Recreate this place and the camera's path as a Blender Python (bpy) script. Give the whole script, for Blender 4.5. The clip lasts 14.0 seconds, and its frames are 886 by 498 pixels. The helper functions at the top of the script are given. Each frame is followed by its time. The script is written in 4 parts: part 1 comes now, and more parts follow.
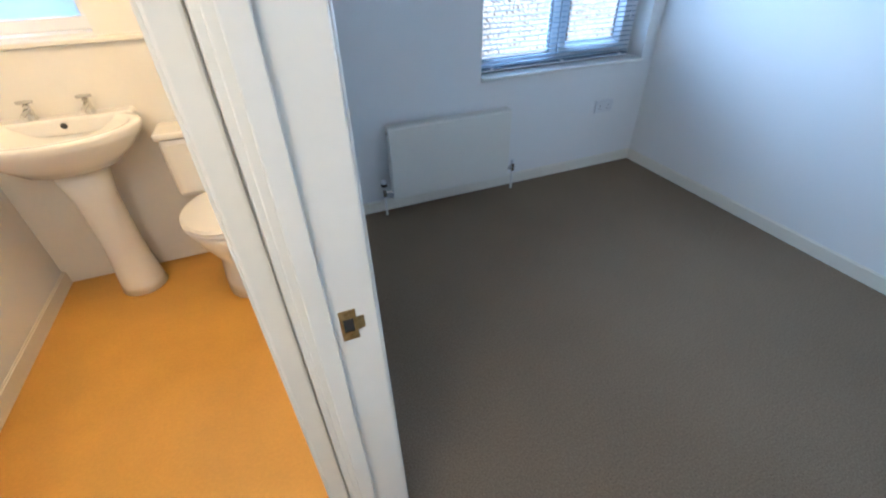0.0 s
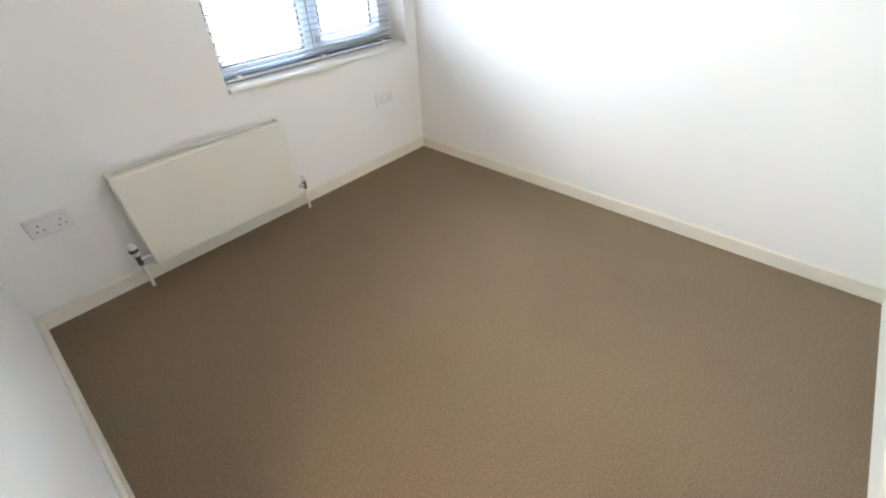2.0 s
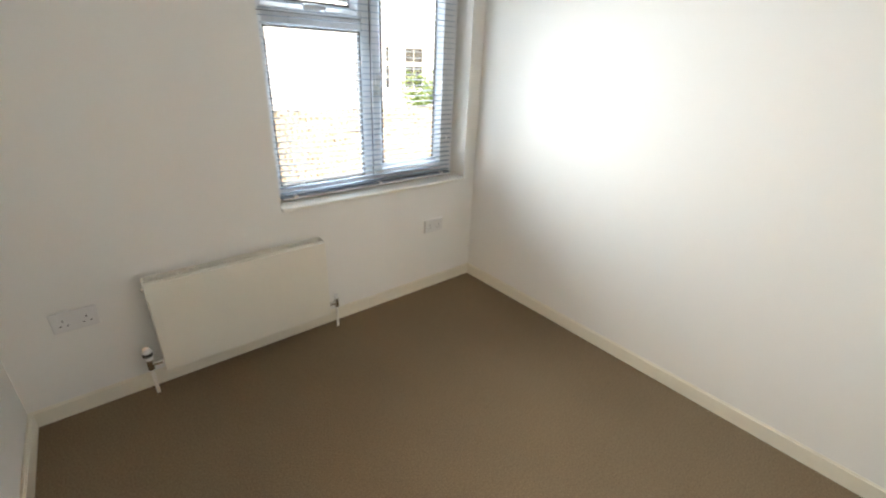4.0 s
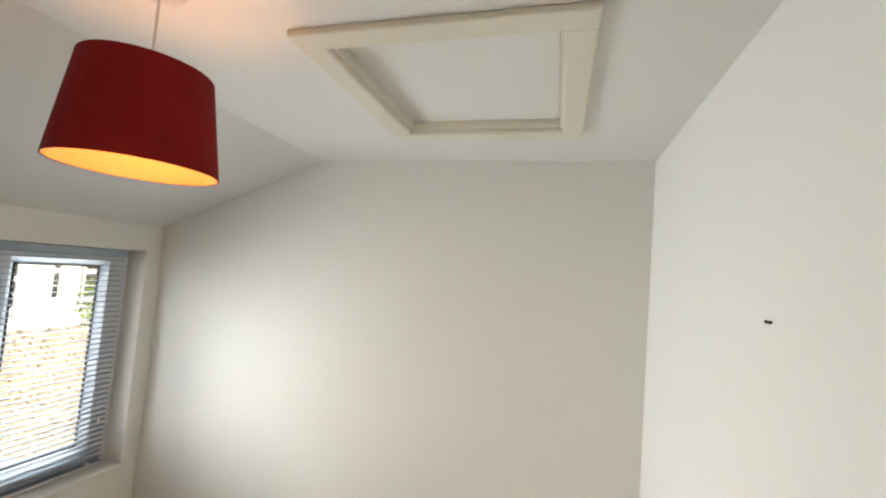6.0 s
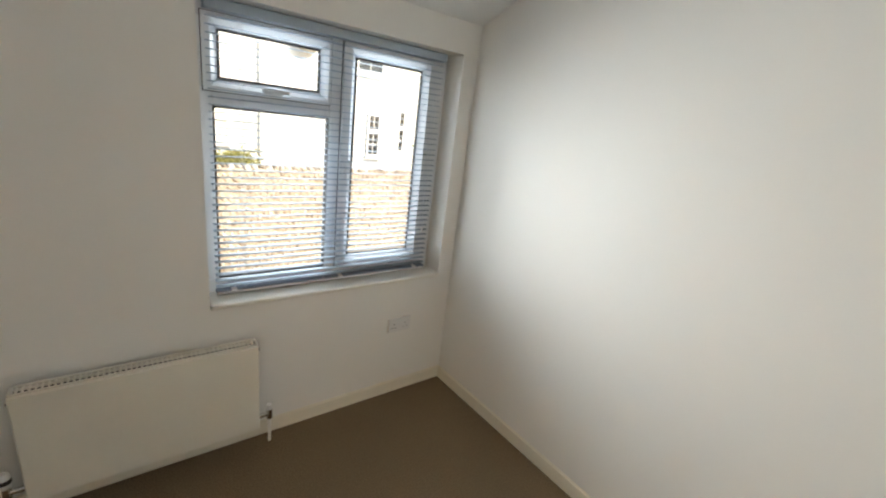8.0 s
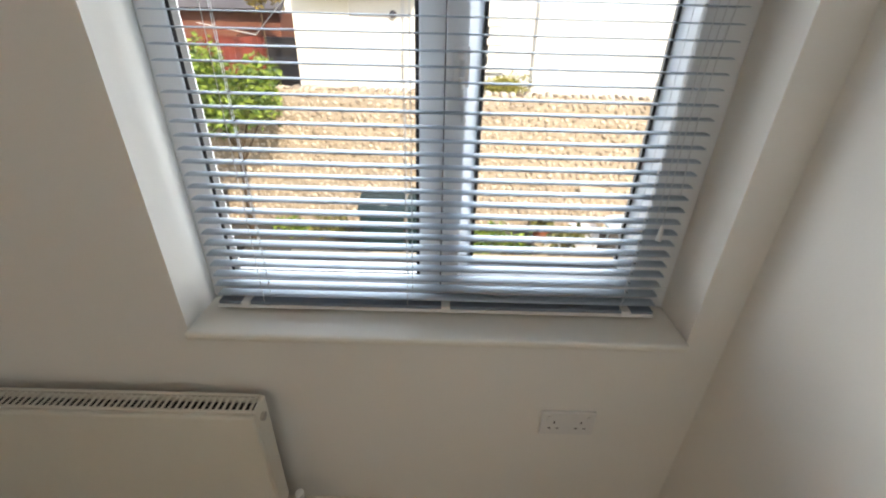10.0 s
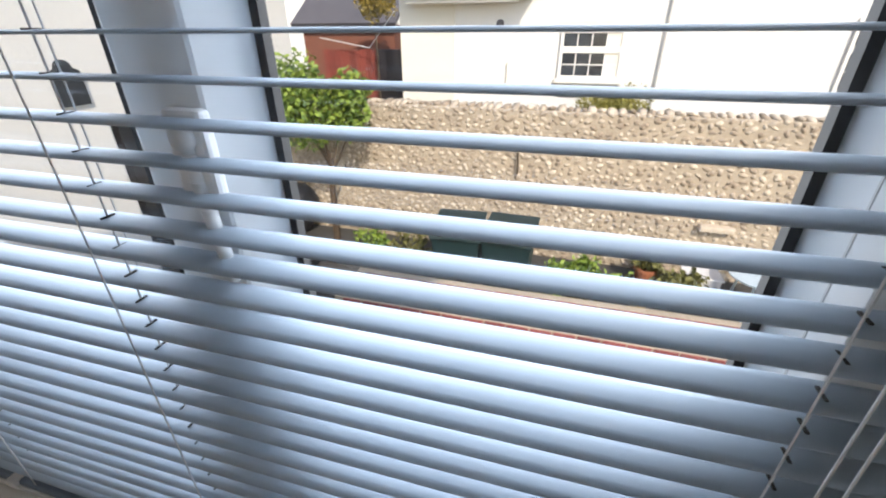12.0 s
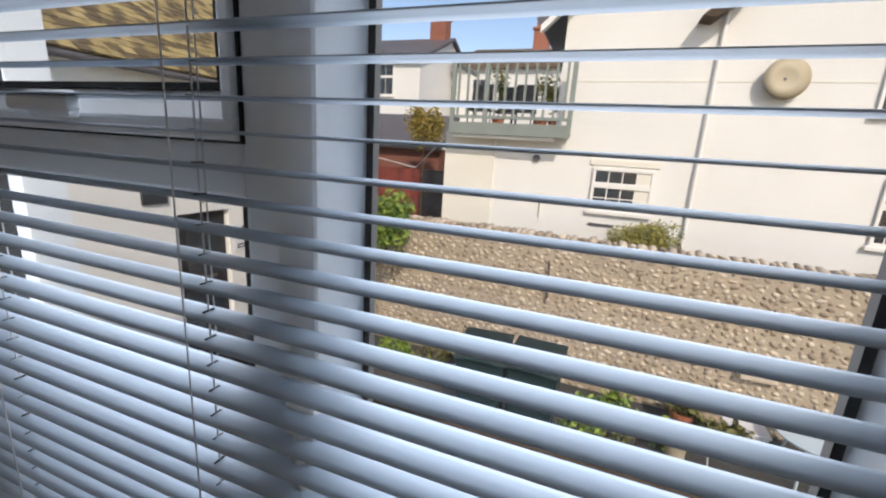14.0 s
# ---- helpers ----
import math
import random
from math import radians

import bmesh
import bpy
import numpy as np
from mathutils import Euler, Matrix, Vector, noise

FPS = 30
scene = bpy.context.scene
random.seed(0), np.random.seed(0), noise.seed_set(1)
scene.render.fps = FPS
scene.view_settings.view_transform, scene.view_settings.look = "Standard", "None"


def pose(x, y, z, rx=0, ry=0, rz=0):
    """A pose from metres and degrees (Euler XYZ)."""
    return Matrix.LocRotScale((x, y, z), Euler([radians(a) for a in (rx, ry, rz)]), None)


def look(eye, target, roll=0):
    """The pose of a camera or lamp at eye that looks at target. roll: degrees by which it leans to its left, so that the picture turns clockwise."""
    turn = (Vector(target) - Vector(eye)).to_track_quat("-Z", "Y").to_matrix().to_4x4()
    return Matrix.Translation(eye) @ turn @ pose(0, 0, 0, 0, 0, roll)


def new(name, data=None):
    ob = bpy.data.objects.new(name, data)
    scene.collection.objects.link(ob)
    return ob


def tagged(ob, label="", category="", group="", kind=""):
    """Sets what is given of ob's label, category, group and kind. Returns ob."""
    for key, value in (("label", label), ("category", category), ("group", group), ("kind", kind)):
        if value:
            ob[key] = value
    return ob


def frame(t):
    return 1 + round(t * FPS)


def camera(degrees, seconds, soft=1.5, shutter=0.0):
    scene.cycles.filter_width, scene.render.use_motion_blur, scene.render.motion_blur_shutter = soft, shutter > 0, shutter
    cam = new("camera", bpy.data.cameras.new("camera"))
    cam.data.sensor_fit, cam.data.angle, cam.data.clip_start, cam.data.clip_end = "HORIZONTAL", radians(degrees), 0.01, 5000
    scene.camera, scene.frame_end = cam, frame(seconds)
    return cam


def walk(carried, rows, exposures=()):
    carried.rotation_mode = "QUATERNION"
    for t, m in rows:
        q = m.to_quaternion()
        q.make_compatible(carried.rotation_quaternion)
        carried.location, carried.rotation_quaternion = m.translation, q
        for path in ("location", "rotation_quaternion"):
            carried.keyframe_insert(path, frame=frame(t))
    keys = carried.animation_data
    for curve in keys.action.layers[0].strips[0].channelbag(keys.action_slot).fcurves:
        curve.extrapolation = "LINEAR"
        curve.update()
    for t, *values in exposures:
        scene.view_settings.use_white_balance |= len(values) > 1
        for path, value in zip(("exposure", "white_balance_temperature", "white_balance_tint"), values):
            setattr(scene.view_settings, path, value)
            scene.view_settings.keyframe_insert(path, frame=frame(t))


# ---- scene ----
cam = camera(93.5, 14.0, 2.15)
PATH = [
    (0, (-2.432, -2.278, 1.359), (-1.847, -0.774, 0.178), -1.5),
    (0.4, (-2.371, -2.316, 1.274), (-1.523, -1.091, -0.06), -3.0),
    (0.5, (-2.367, -2.337, 1.244), (-1.486, -1.169, -0.119), -4.0),
    (0.7, (-2.381, -2.359, 1.202), (-1.433, -1.308, -0.211), -4.5),
    (1, (-2.381, -2.342, 1.171), (-1.388, -1.387, -0.279), -5.3),
    (1.5, (-2.318, -2.234, 1.191), (-1.223, -1.295, -0.194), -4.6),
    (2, (-2.113, -2.086, 1.304), (-0.948, -1.022, 0.076), -2.3),
    (2.2, (-2.049, -2.017, 1.309), (-0.895, -0.881, 0.135), -1.8),
    (4.3, (-1.842, -1.959, 1.471), (-0.605, -0.595, 0.689), 4.0),
    (4.5, (-1.781, -2.067, 1.523), (-0.371, -0.854, 0.787), 4.6),
    (5, (-1.847, -2.254, 1.601), (-0.07, -1.472, 1.119), 4.7),
    (5.5, (-1.869, -2.317, 1.765), (0.038, -1.743, 1.59), 5.1),
    (6, (-1.939, -2.274, 1.899), (-0.018, -1.731, 2.025), 4.6),
    (6.5, (-1.952, -2.306, 1.939), (-0.038, -1.762, 2.142), 5.2),
    (7, (-1.877, -2.235, 1.858), (-0.007, -1.526, 1.851), 6.4),
    (7.5, (-1.669, -2.074, 1.73), (-0.053, -0.936, 1.429), 7.7),
    (8, (-1.528, -1.805, 1.563), (-0.33, -0.312, 0.985), 7.0),
    (8.2, (-1.455, -1.7, 1.495), (-0.415, -0.13, 0.82), 5.8),
    (10.3, (-0.576, -0.60, 1.361), (-0.70, 1.127, 0.357), 1.9),
    (10.5, (-0.516, -0.486, 1.351), (-0.722, 1.204, 0.302), 2.0),
    (11, (-0.425, -0.3, 1.339), (-0.812, 1.31, 0.217), 0.9),
    (11.5, (-0.401, -0.196, 1.303), (-0.87, 1.423, 0.227), -0.4),
    (12, (-0.389, -0.139, 1.383), (-0.875, 1.566, 0.457), -0.3),
    (12.5, (-0.376, -0.135, 1.471), (-0.856, 1.662, 0.735), -0.1),
    (13, (-0.365, -0.151, 1.524), (-0.849, 1.702, 0.948), 0.5),
    (13.5, (-0.375, -0.174, 1.563), (-0.903, 1.699, 1.104), 1.4),
    (14, (-0.414, -0.177, 1.58), (-1.087, 1.648, 1.113), 3.6),
]
EXPOSURES = [
    (0.0, 2.0, 4450, 5), (0.4, 2.8, 4900, 8), (1.0, 3.2, 5100, 7), (1.5, 3.25, 5250, 6), (2.2, 2.9, 6250, 8),
    (4.3, 2.3, 6800, 8), (5.0, 2.0, 7050, 8), (6.5, 1.95, 7200, 9), (8.2, 1.85, 6900, 8),
    (10.3, 1.5, 7100, 11), (11.0, 1.25, 6550, 11), (12.0, 1.05, 6550, 12), (13.0, 0.8, 6850, 14), (14.0, 0.5, 6700, 14)]
walk(cam, [(t, look(eye, target, roll)) for t, eye, target, roll in PATH], EXPOSURES)

# ---- world and lights ----
SUN_EL, SUN_AZ = radians(40), radians(150)      # azimuth clockwise from +y
world = bpy.data.worlds.new("sky")
scene.world = world
world.use_nodes = True
wn = world.node_tree.nodes
sky = wn.new("ShaderNodeTexSky")
sky.sky_type, sky.sun_disc, sky.sun_elevation, sky.sun_rotation = "NISHITA", False, SUN_EL, SUN_AZ
wn["Background"].inputs["Strength"].default_value = 0.13
world.node_tree.links.new(sky.outputs[0], wn["Background"].inputs[0])

sun = new("sun", bpy.data.lights.new("sun", "SUN"))
sun.data.energy, sun.data.angle, sun.data.color = 2.1, radians(0.6), (1.0, 0.93, 0.82)
sun_way = Vector((math.sin(SUN_AZ) * math.cos(SUN_EL), math.cos(SUN_AZ) * math.cos(SUN_EL), math.sin(SUN_EL)))
sun.matrix_world = look(sun_way * 20, (0, 0, 0))


def bulb_light(name, place, watts, colour, size=0.03):
    ob = new(name, bpy.data.lights.new(name, "POINT"))
    ob.data.energy, ob.data.color, ob.data.shadow_soft_size = watts, colour, size
    ob.location = place
    return ob


# area lamp added in mid-air high outside the window, standing in for skylight
outer_fill = new("added_sky_lamp", bpy.data.lights.new("added_sky_lamp", "AREA"))
outer_fill.data.shape, outer_fill.data.size, outer_fill.data.size_y = "RECTANGLE", 4.4, 1.0
outer_fill.data.energy, outer_fill.data.color = 32, (0.80, 0.90, 1.0)
outer_fill.matrix_world = look((-0.70, 1.45, 2.95), (-0.70, 0.1, 1.35))
# area lamp added just outside the glass, boosts daylight through the window's opening
glass_fill = new("added_glass_lamp", bpy.data.lights.new("added_glass_lamp", "AREA"))
glass_fill.data.shape, glass_fill.data.size, glass_fill.data.size_y = "RECTANGLE", 1.12, 1.12
glass_fill.data.energy, glass_fill.data.color = 6.5, (0.84, 0.92, 1.0)
glass_fill.matrix_world = look((-0.69, 0.215, 1.32), (-0.69, -1.0, 1.32))
# a further lamp added on the room side of the blind to brighten the room
blind_fill = new("added_blind_lamp", bpy.data.lights.new("added_blind_lamp", "AREA"))
blind_fill.data.shape, blind_fill.data.size, blind_fill.data.size_y = "RECTANGLE", 0.75, 1.0
blind_fill.data.energy, blind_fill.data.color, blind_fill.data.spread = 3.5, (0.82, 0.91, 1.0), radians(106)
blind_fill.matrix_world = look((-0.69, 0.06, 1.30), (-0.69, -1.0, 1.30))


# ---- materials ----
def material(name, colour, rough=0.6, metal=0.0, vary=0.08, scale=3.0, fine=60.0, bump=0.1, bump_size=0.002, second=None, spec=0.5, emit=None, random=0.0, broad=0.6):
    """A surface with colour variation at two scales and fine relief; lengths in metres."""
    m = bpy.data.materials.new(name)
    m.use_nodes = True
    n, l = m.node_tree.nodes, m.node_tree.links
    b = n["Principled BSDF"]
    b.inputs["Roughness"].default_value, b.inputs["Metallic"].default_value = rough, metal
    b.inputs["Specular IOR Level"].default_value = spec
    tc = n.new("ShaderNodeTexCoord")
    big = n.new("ShaderNodeTexNoise")
    big.inputs["Scale"].default_value, big.inputs["Detail"].default_value = scale, 4
    small = n.new("ShaderNodeTexNoise")
    small.inputs["Scale"].default_value, small.inputs["Detail"].default_value = fine, 3
    for k in (big, small):
        l.new(tc.outputs["Object"], k.inputs["Vector"])
    mixer = n.new("ShaderNodeMath")
    mixer.operation = "MULTIPLY_ADD"
    l.new(big.outputs["Fac"], mixer.inputs[0])
    mixer.inputs[1].default_value = broad
    half = n.new("ShaderNodeMath")
    half.operation = "MULTIPLY"
    l.new(small.outputs["Fac"], half.inputs[0])
    half.inputs[1].default_value = 1 - broad
    l.new(half.outputs[0], mixer.inputs[2])
    last = mixer
    if random:
        info = n.new("ShaderNodeObjectInfo")
        geo = n.new("ShaderNodeNewGeometry")
        both = n.new("ShaderNodeMath")
        both.operation = "ADD"
        l.new(info.outputs["Random"], both.inputs[0])
        l.new(geo.outputs["Random Per Island"], both.inputs[1])
        wrap = n.new("ShaderNodeMath")
        wrap.operation = "FRACT"
        l.new(both.outputs[0], wrap.inputs[0])
        spread = n.new("ShaderNodeMath")
        spread.operation = "MULTIPLY_ADD"
        l.new(wrap.outputs[0], spread.inputs[0])
        spread.inputs[1].default_value = random
        shifted = n.new("ShaderNodeMath")
        shifted.operation = "SUBTRACT"
        l.new(mixer.outputs[0], shifted.inputs[0])
        shifted.inputs[1].default_value = random / 2
        l.new(shifted.outputs[0], spread.inputs[2])
        last = spread
    ramp = n.new("ShaderNodeValToRGB")
    dark = second or tuple(c * (1 - 2 * vary) for c in colour)
    ramp.color_ramp.elements[0].position, ramp.color_ramp.elements[1].position = 0.3, 0.7
    ramp.color_ramp.elements[0].color = (*dark, 1)
    ramp.color_ramp.elements[1].color = (*colour, 1)
    l.new(last.outputs[0], ramp.inputs[0])
    l.new(ramp.outputs[0], b.inputs["Base Color"])
    if bump:
        bp = n.new("ShaderNodeBump")
        bp.inputs["Strength"].default_value, bp.inputs["Distance"].default_value = bump, bump_size
        l.new(small.outputs["Fac"], bp.inputs["Height"])
        l.new(bp.outputs[0], b.inputs["Normal"])
    if emit:
        b.inputs["Emission Color"].default_value = (*emit[0], 1)
        b.inputs["Emission Strength"].default_value = emit[1]
    return m


def glass_material():
    m = bpy.data.materials.new("clear_glass")
    m.use_nodes = True
    n, l = m.node_tree.nodes, m.node_tree.links
    out = n["Material Output"]
    clear, gloss, mix, facing = n.new("ShaderNodeBsdfTransparent"), n.new("ShaderNodeBsdfGlossy"), n.new("ShaderNodeMixShader"), n.new("ShaderNodeLayerWeight")
    gloss.inputs["Roughness"].default_value = 0.02
    steep, less = n.new("ShaderNodeMath"), n.new("ShaderNodeMath")
    steep.operation, less.operation = "POWER", "MULTIPLY_ADD"
    steep.inputs[1].default_value, less.inputs[1].default_value, less.inputs[2].default_value = 5, 0.5, 0.02
    l.new(facing.outputs["Facing"], steep.inputs[0])
    l.new(steep.outputs[0], less.inputs[0])
    l.new(less.outputs[0], mix.inputs[0])
    l.new(clear.outputs[0], mix.inputs[1])
    l.new(gloss.outputs[0], mix.inputs[2])
    l.new(mix.outputs[0], out.inputs[0])
    return m


WALL = material("matt_wall_paint", (0.80, 0.785, 0.75), 0.75, vary=0.012, scale=1.5, fine=160, bump=0.12, bump_size=0.0012)
CEIL = material("ceiling_paint", (0.80, 0.79, 0.765), 0.8, vary=0.012, scale=2, fine=140, bump=0.12, bump_size=0.0012)
GLOSS = material("white_gloss_paint", (0.80, 0.775, 0.71), 0.3, vary=0.02, scale=4, fine=40, bump=0.06, bump_size=0.001)
CREAM = material("aged_cream_gloss", (0.79, 0.745, 0.63), 0.35, vary=0.03, scale=5, fine=45, bump=0.08, bump_size=0.001)
CARPET = material("twist_pile_carpet", (0.265, 0.195, 0.122), 1.0, vary=0.24, scale=1.1, fine=170, bump=1.0, bump_size=0.005, broad=0.25, spec=0.1)
UPVC = material("white_upvc", (0.78, 0.80, 0.82), 0.3, vary=0.01, scale=3, fine=50, bump=0.02)
GASKET = material("black_gasket", (0.015, 0.015, 0.016), 0.6, vary=0.1)
# white slats; the blue, dimmed sky light on them is put into this colour
SLAT = material("sky_tinted_aluminium_slat", (0.40, 0.475, 0.56), 0.62, vary=0.015, scale=6, fine=90, bump=0.03)
# dark blue-grey carries the shadow that lies on the bottom rail's top
RAIL = material("shaded_blind_rail", (0.17, 0.21, 0.27), 0.4, vary=0.05)
CORD = material("white_cord", (0.66, 0.67, 0.68), 0.8, vary=0.06, fine=300)
GLASS = glass_material()
FROSTED = bpy.data.materials.new("frosted_glass")
FROSTED.use_nodes = True
fn = FROSTED.node_tree.nodes
trans, whiten, blend = fn.new("ShaderNodeBsdfTranslucent"), fn.new("ShaderNodeBsdfDiffuse"), fn.new("ShaderNodeMixShader")
trans.inputs[0].default_value, whiten.inputs[0].default_value, blend.inputs[0].default_value = (0.75, 0.86, 0.95, 1), (0.6, 0.7, 0.8, 1), 0.25
FROSTED.node_tree.links.new(trans.outputs[0], blend.inputs[1])
FROSTED.node_tree.links.new(whiten.outputs[0], blend.inputs[2])
FROSTED.node_tree.links.new(blend.outputs[0], fn["Material Output"].inputs[0])
RADIATOR = material("radiator_enamel", (0.78, 0.75, 0.66), 0.3, vary=0.015, scale=4, fine=60, bump=0.04)
# near-black: shade inside holes and slots as colour; also for dark fittings
DARKSLOT = material("dark_recess", (0.03, 0.028, 0.025), 0.9, vary=0.1)
CHROME = material("chrome", (0.7, 0.69, 0.66), 0.18, 1.0, vary=0.04)
BRASS = material("worn_brass", (0.58, 0.42, 0.17), 0.34, 1.0, vary=0.3, scale=30, fine=150)
PLASTIC = material("white_plastic", (0.72, 0.71, 0.70), 0.35, vary=0.01)
RED_SHADE = material("red_fabric_shade", (0.24, 0.008, 0.008), 0.85, vary=0.12, scale=8, fine=350, bump=0.35, bump_size=0.0008, spec=0.2)
SHADE_LINING = material("warm_shade_lining", (0.80, 0.43, 0.19), 0.7, vary=0.03)
BULB = material("lit_bulb", (1, 0.8, 0.5), 0.5, vary=0.0, bump=0, emit=((1.0, 0.55, 0.2), 8))
OPAL = material("lit_opal_glass", (0.9, 0.8, 0.6), 0.3, vary=0, bump=0, emit=((1.0, 0.68, 0.36), 10))
VINYL = material("orange_vinyl_floor", (0.62, 0.33, 0.03), 0.4, vary=0.10, scale=4, fine=90, bump=0.1)
CERAMIC = material("white_ceramic", (0.80, 0.78, 0.73), 0.12, vary=0.008, bump=0)
RENDER = material("white_painted_render", (0.80, 0.775, 0.71), 0.8, vary=0.05, scale=0.7, fine=25, bump=0.3, bump_size=0.004)
CREAM_RENDER = material("cream_painted_render", (0.78, 0.74, 0.62), 0.8, vary=0.05, scale=0.8, fine=30, bump=0.3, bump_size=0.004)
MORTAR = material("flint_wall_mortar", (0.50, 0.41, 0.295), 0.95, vary=0.16, scale=2.5, fine=30, bump=0.8, bump_size=0.01)
FLINT = material("flint_cobbles", (0.60, 0.51, 0.39), 0.85, vary=0.3, scale=2, fine=22, bump=0.4, bump_size=0.006, second=(0.32, 0.255, 0.185), random=0.65, spec=0.25)
BRICK = material("red_brick", (0.34, 0.13, 0.08), 0.9, vary=0.2, scale=5, fine=40, bump=0.5, bump_size=0.004, random=0.5)
TILE = material("brown_roof_tile", (0.19, 0.135, 0.085), 0.9, vary=0.25, scale=3, fine=20, bump=0.5, bump_size=0.008, random=0.6)
GOLD_TILE = material("lichened_roof_tile", (0.40, 0.30, 0.12), 0.95, vary=0.3, scale=5, fine=24, bump=0.6, bump_size=0.008, second=(0.12, 0.085, 0.04), random=0.8)
SLATE = material("grey_slate", (0.13, 0.12, 0.125), 0.7, vary=0.2, scale=3, fine=18, bump=0.4, bump_size=0.006)
CONCRETE = material("yard_concrete", (0.075, 0.07, 0.062), 0.95, vary=0.18, scale=0.8, fine=14, bump=0.6, bump_size=0.006)
BRICK_RED = material("red_planter_brick", (0.27, 0.075, 0.065), 0.9, vary=0.2, scale=4, fine=30, bump=0.5, bump_size=0.004, random=0.4)
BIN = material("dark_green_bin_plastic", (0.012, 0.034, 0.036), 0.55, vary=0.15, scale=6, fine=60, bump=0.15)
BLACK = material("black_plastic", (0.018, 0.018, 0.02), 0.45, vary=0.2, scale=8, fine=30, bump=0.6, bump_size=0.01)
WINDOW_DARK = material("dark_window_glass", (0.045, 0.05, 0.055), 0.12, vary=0.3, scale=2.5, fine=9, bump=0)
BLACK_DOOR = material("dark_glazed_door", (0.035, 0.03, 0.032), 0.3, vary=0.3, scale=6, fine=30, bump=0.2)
LEAF = material("bright_leaves", (0.25, 0.34, 0.045), 0.55, vary=0.35, scale=6, fine=30, bump=0.2, random=0.8, second=(0.07, 0.13, 0.02))
DULL_LEAF = material("olive_leaves", (0.20, 0.19, 0.05), 0.6, vary=0.3, scale=6, fine=30, bump=0.2, random=0.8, second=(0.08, 0.08, 0.02))
YELLOW_LEAF = material("yellow_climber_leaves", (0.42, 0.31, 0.06), 0.6, vary=0.3, scale=6, fine=30, random=0.8, second=(0.2, 0.15, 0.03))
BARK = material("bark", (0.11, 0.075, 0.045), 0.95, vary=0.3, scale=10, fine=50, bump=0.8, bump_size=0.005)
RED_FENCE = material("red_stained_fence", (0.26, 0.055, 0.035), 0.85, vary=0.2, scale=4, fine=30, bump=0.3, random=0.4)
BALCONY = material("grey_green_balcony_paint", (0.25, 0.28, 0.24), 0.6, vary=0.1, scale=4, fine=30)
TERRACOTTA = material("terracotta", (0.42, 0.15, 0.07), 0.85, vary=0.12, scale=8, fine=50)
DISH = material("beige_dish", (0.50, 0.42, 0.28), 0.6, vary=0.08, scale=4)
PALE_BLUE = material("pale_blue_metal", (0.52, 0.62, 0.66), 0.4, vary=0.05, scale=4)
PLAQUE = material("dark_slate_plaque", (0.035, 0.04, 0.045), 0.7, vary=0.3, scale=14, fine=60, bump=0.4)
BRIGHT_SHRUB = material("yellow_green_leaves", (0.36, 0.33, 0.07), 0.6, vary=0.3, scale=6, fine=30, bump=0.2, random=0.8, second=(0.20, 0.18, 0.04))
SOIL = material("soil", (0.10, 0.07, 0.045), 1.0, vary=0.3, scale=6, fine=40, bump=0.8, bump_size=0.01)
WHITE_INK = material("white_numeral", (0.8, 0.8, 0.78), 0.5, vary=0.0, bump=0)
DARK_INK = material("dark_lettering", (0.03, 0.03, 0.035), 0.5, vary=0.0, bump=0)


# ---- building helpers ----
def mesh_from(bm, name, mat, smooth=False):
    me = bpy.data.meshes.new(name)
    bmesh.ops.recalc_face_normals(bm, faces=bm.faces)
    bm.to_mesh(me)
    bm.free()
    me.materials.append(mat)
    if smooth:
        me.shade_smooth()
    return me


def part(name, bm, mat, parent=None, label="", smooth=False):
    ob = new(name, mesh_from(bm, name, mat, smooth))
    if parent:
        ob.parent = parent
    if label:
        ob["label"] = label
    return ob


def piece(name, me, parent, m):
    ob = new(name, me)
    ob.parent = parent
    ob.matrix_basis = m
    return ob


def empty(name, label="", category="", group="", kind="", m=None):
    ob = new(name)
    ob.empty_display_size = 0.1
    if m is not None:
        ob.matrix_basis = m
    return tagged(ob, label, category, group, kind)


def add_box(bm, x0, x1, y0, y1, z0, z1, m=None):
    vs = [bm.verts.new((x, y, z)) for x in (x0, x1) for y in (y0, y1) for z in (z0, z1)]
    for f in ((0, 1, 3, 2), (4, 6, 7, 5), (0, 4, 5, 1), (2, 3, 7, 6), (0, 2, 6, 4), (1, 5, 7, 3)):
        bm.faces.new([vs[k] for k in f])
    if m is not None:
        bmesh.ops.transform(bm, matrix=m, verts=vs)
    return vs


def box(x0, x1, y0, y1, z0, z1, bevel=0.0, segments=2):
    bm = bmesh.new()
    add_box(bm, x0, x1, y0, y1, z0, z1)
    if bevel:
        bmesh.ops.bevel(bm, geom=bm.edges[:], offset=bevel, segments=segments, profile=0.5, affect="EDGES")
    return bm


def add_tube(bm, a, b, r0, r1=None, sides=12, caps=True):
    a, b = Vector(a), Vector(b)
    r1 = r0 if r1 is None else r1
    turn = (b - a).to_track_quat("Z", "Y").to_matrix()
    rings = []
    for p, r in ((a, r0), (b, r1)):
        rings.append([bm.verts.new(p + turn @ Vector((r * math.cos(k * math.tau / sides), r * math.sin(k * math.tau / sides), 0))) for k in range(sides)])
    for k in range(sides):
        bm.faces.new((rings[0][k], rings[0][(k + 1) % sides], rings[1][(k + 1) % sides], rings[1][k]))
    if caps:
        bm.faces.new(rings[0][::-1])
        bm.faces.new(rings[1])


def tube(a, b, r0, r1=None, sides=12, caps=True):
    bm = bmesh.new()
    add_tube(bm, a, b, r0, r1, sides, caps)
    return bm


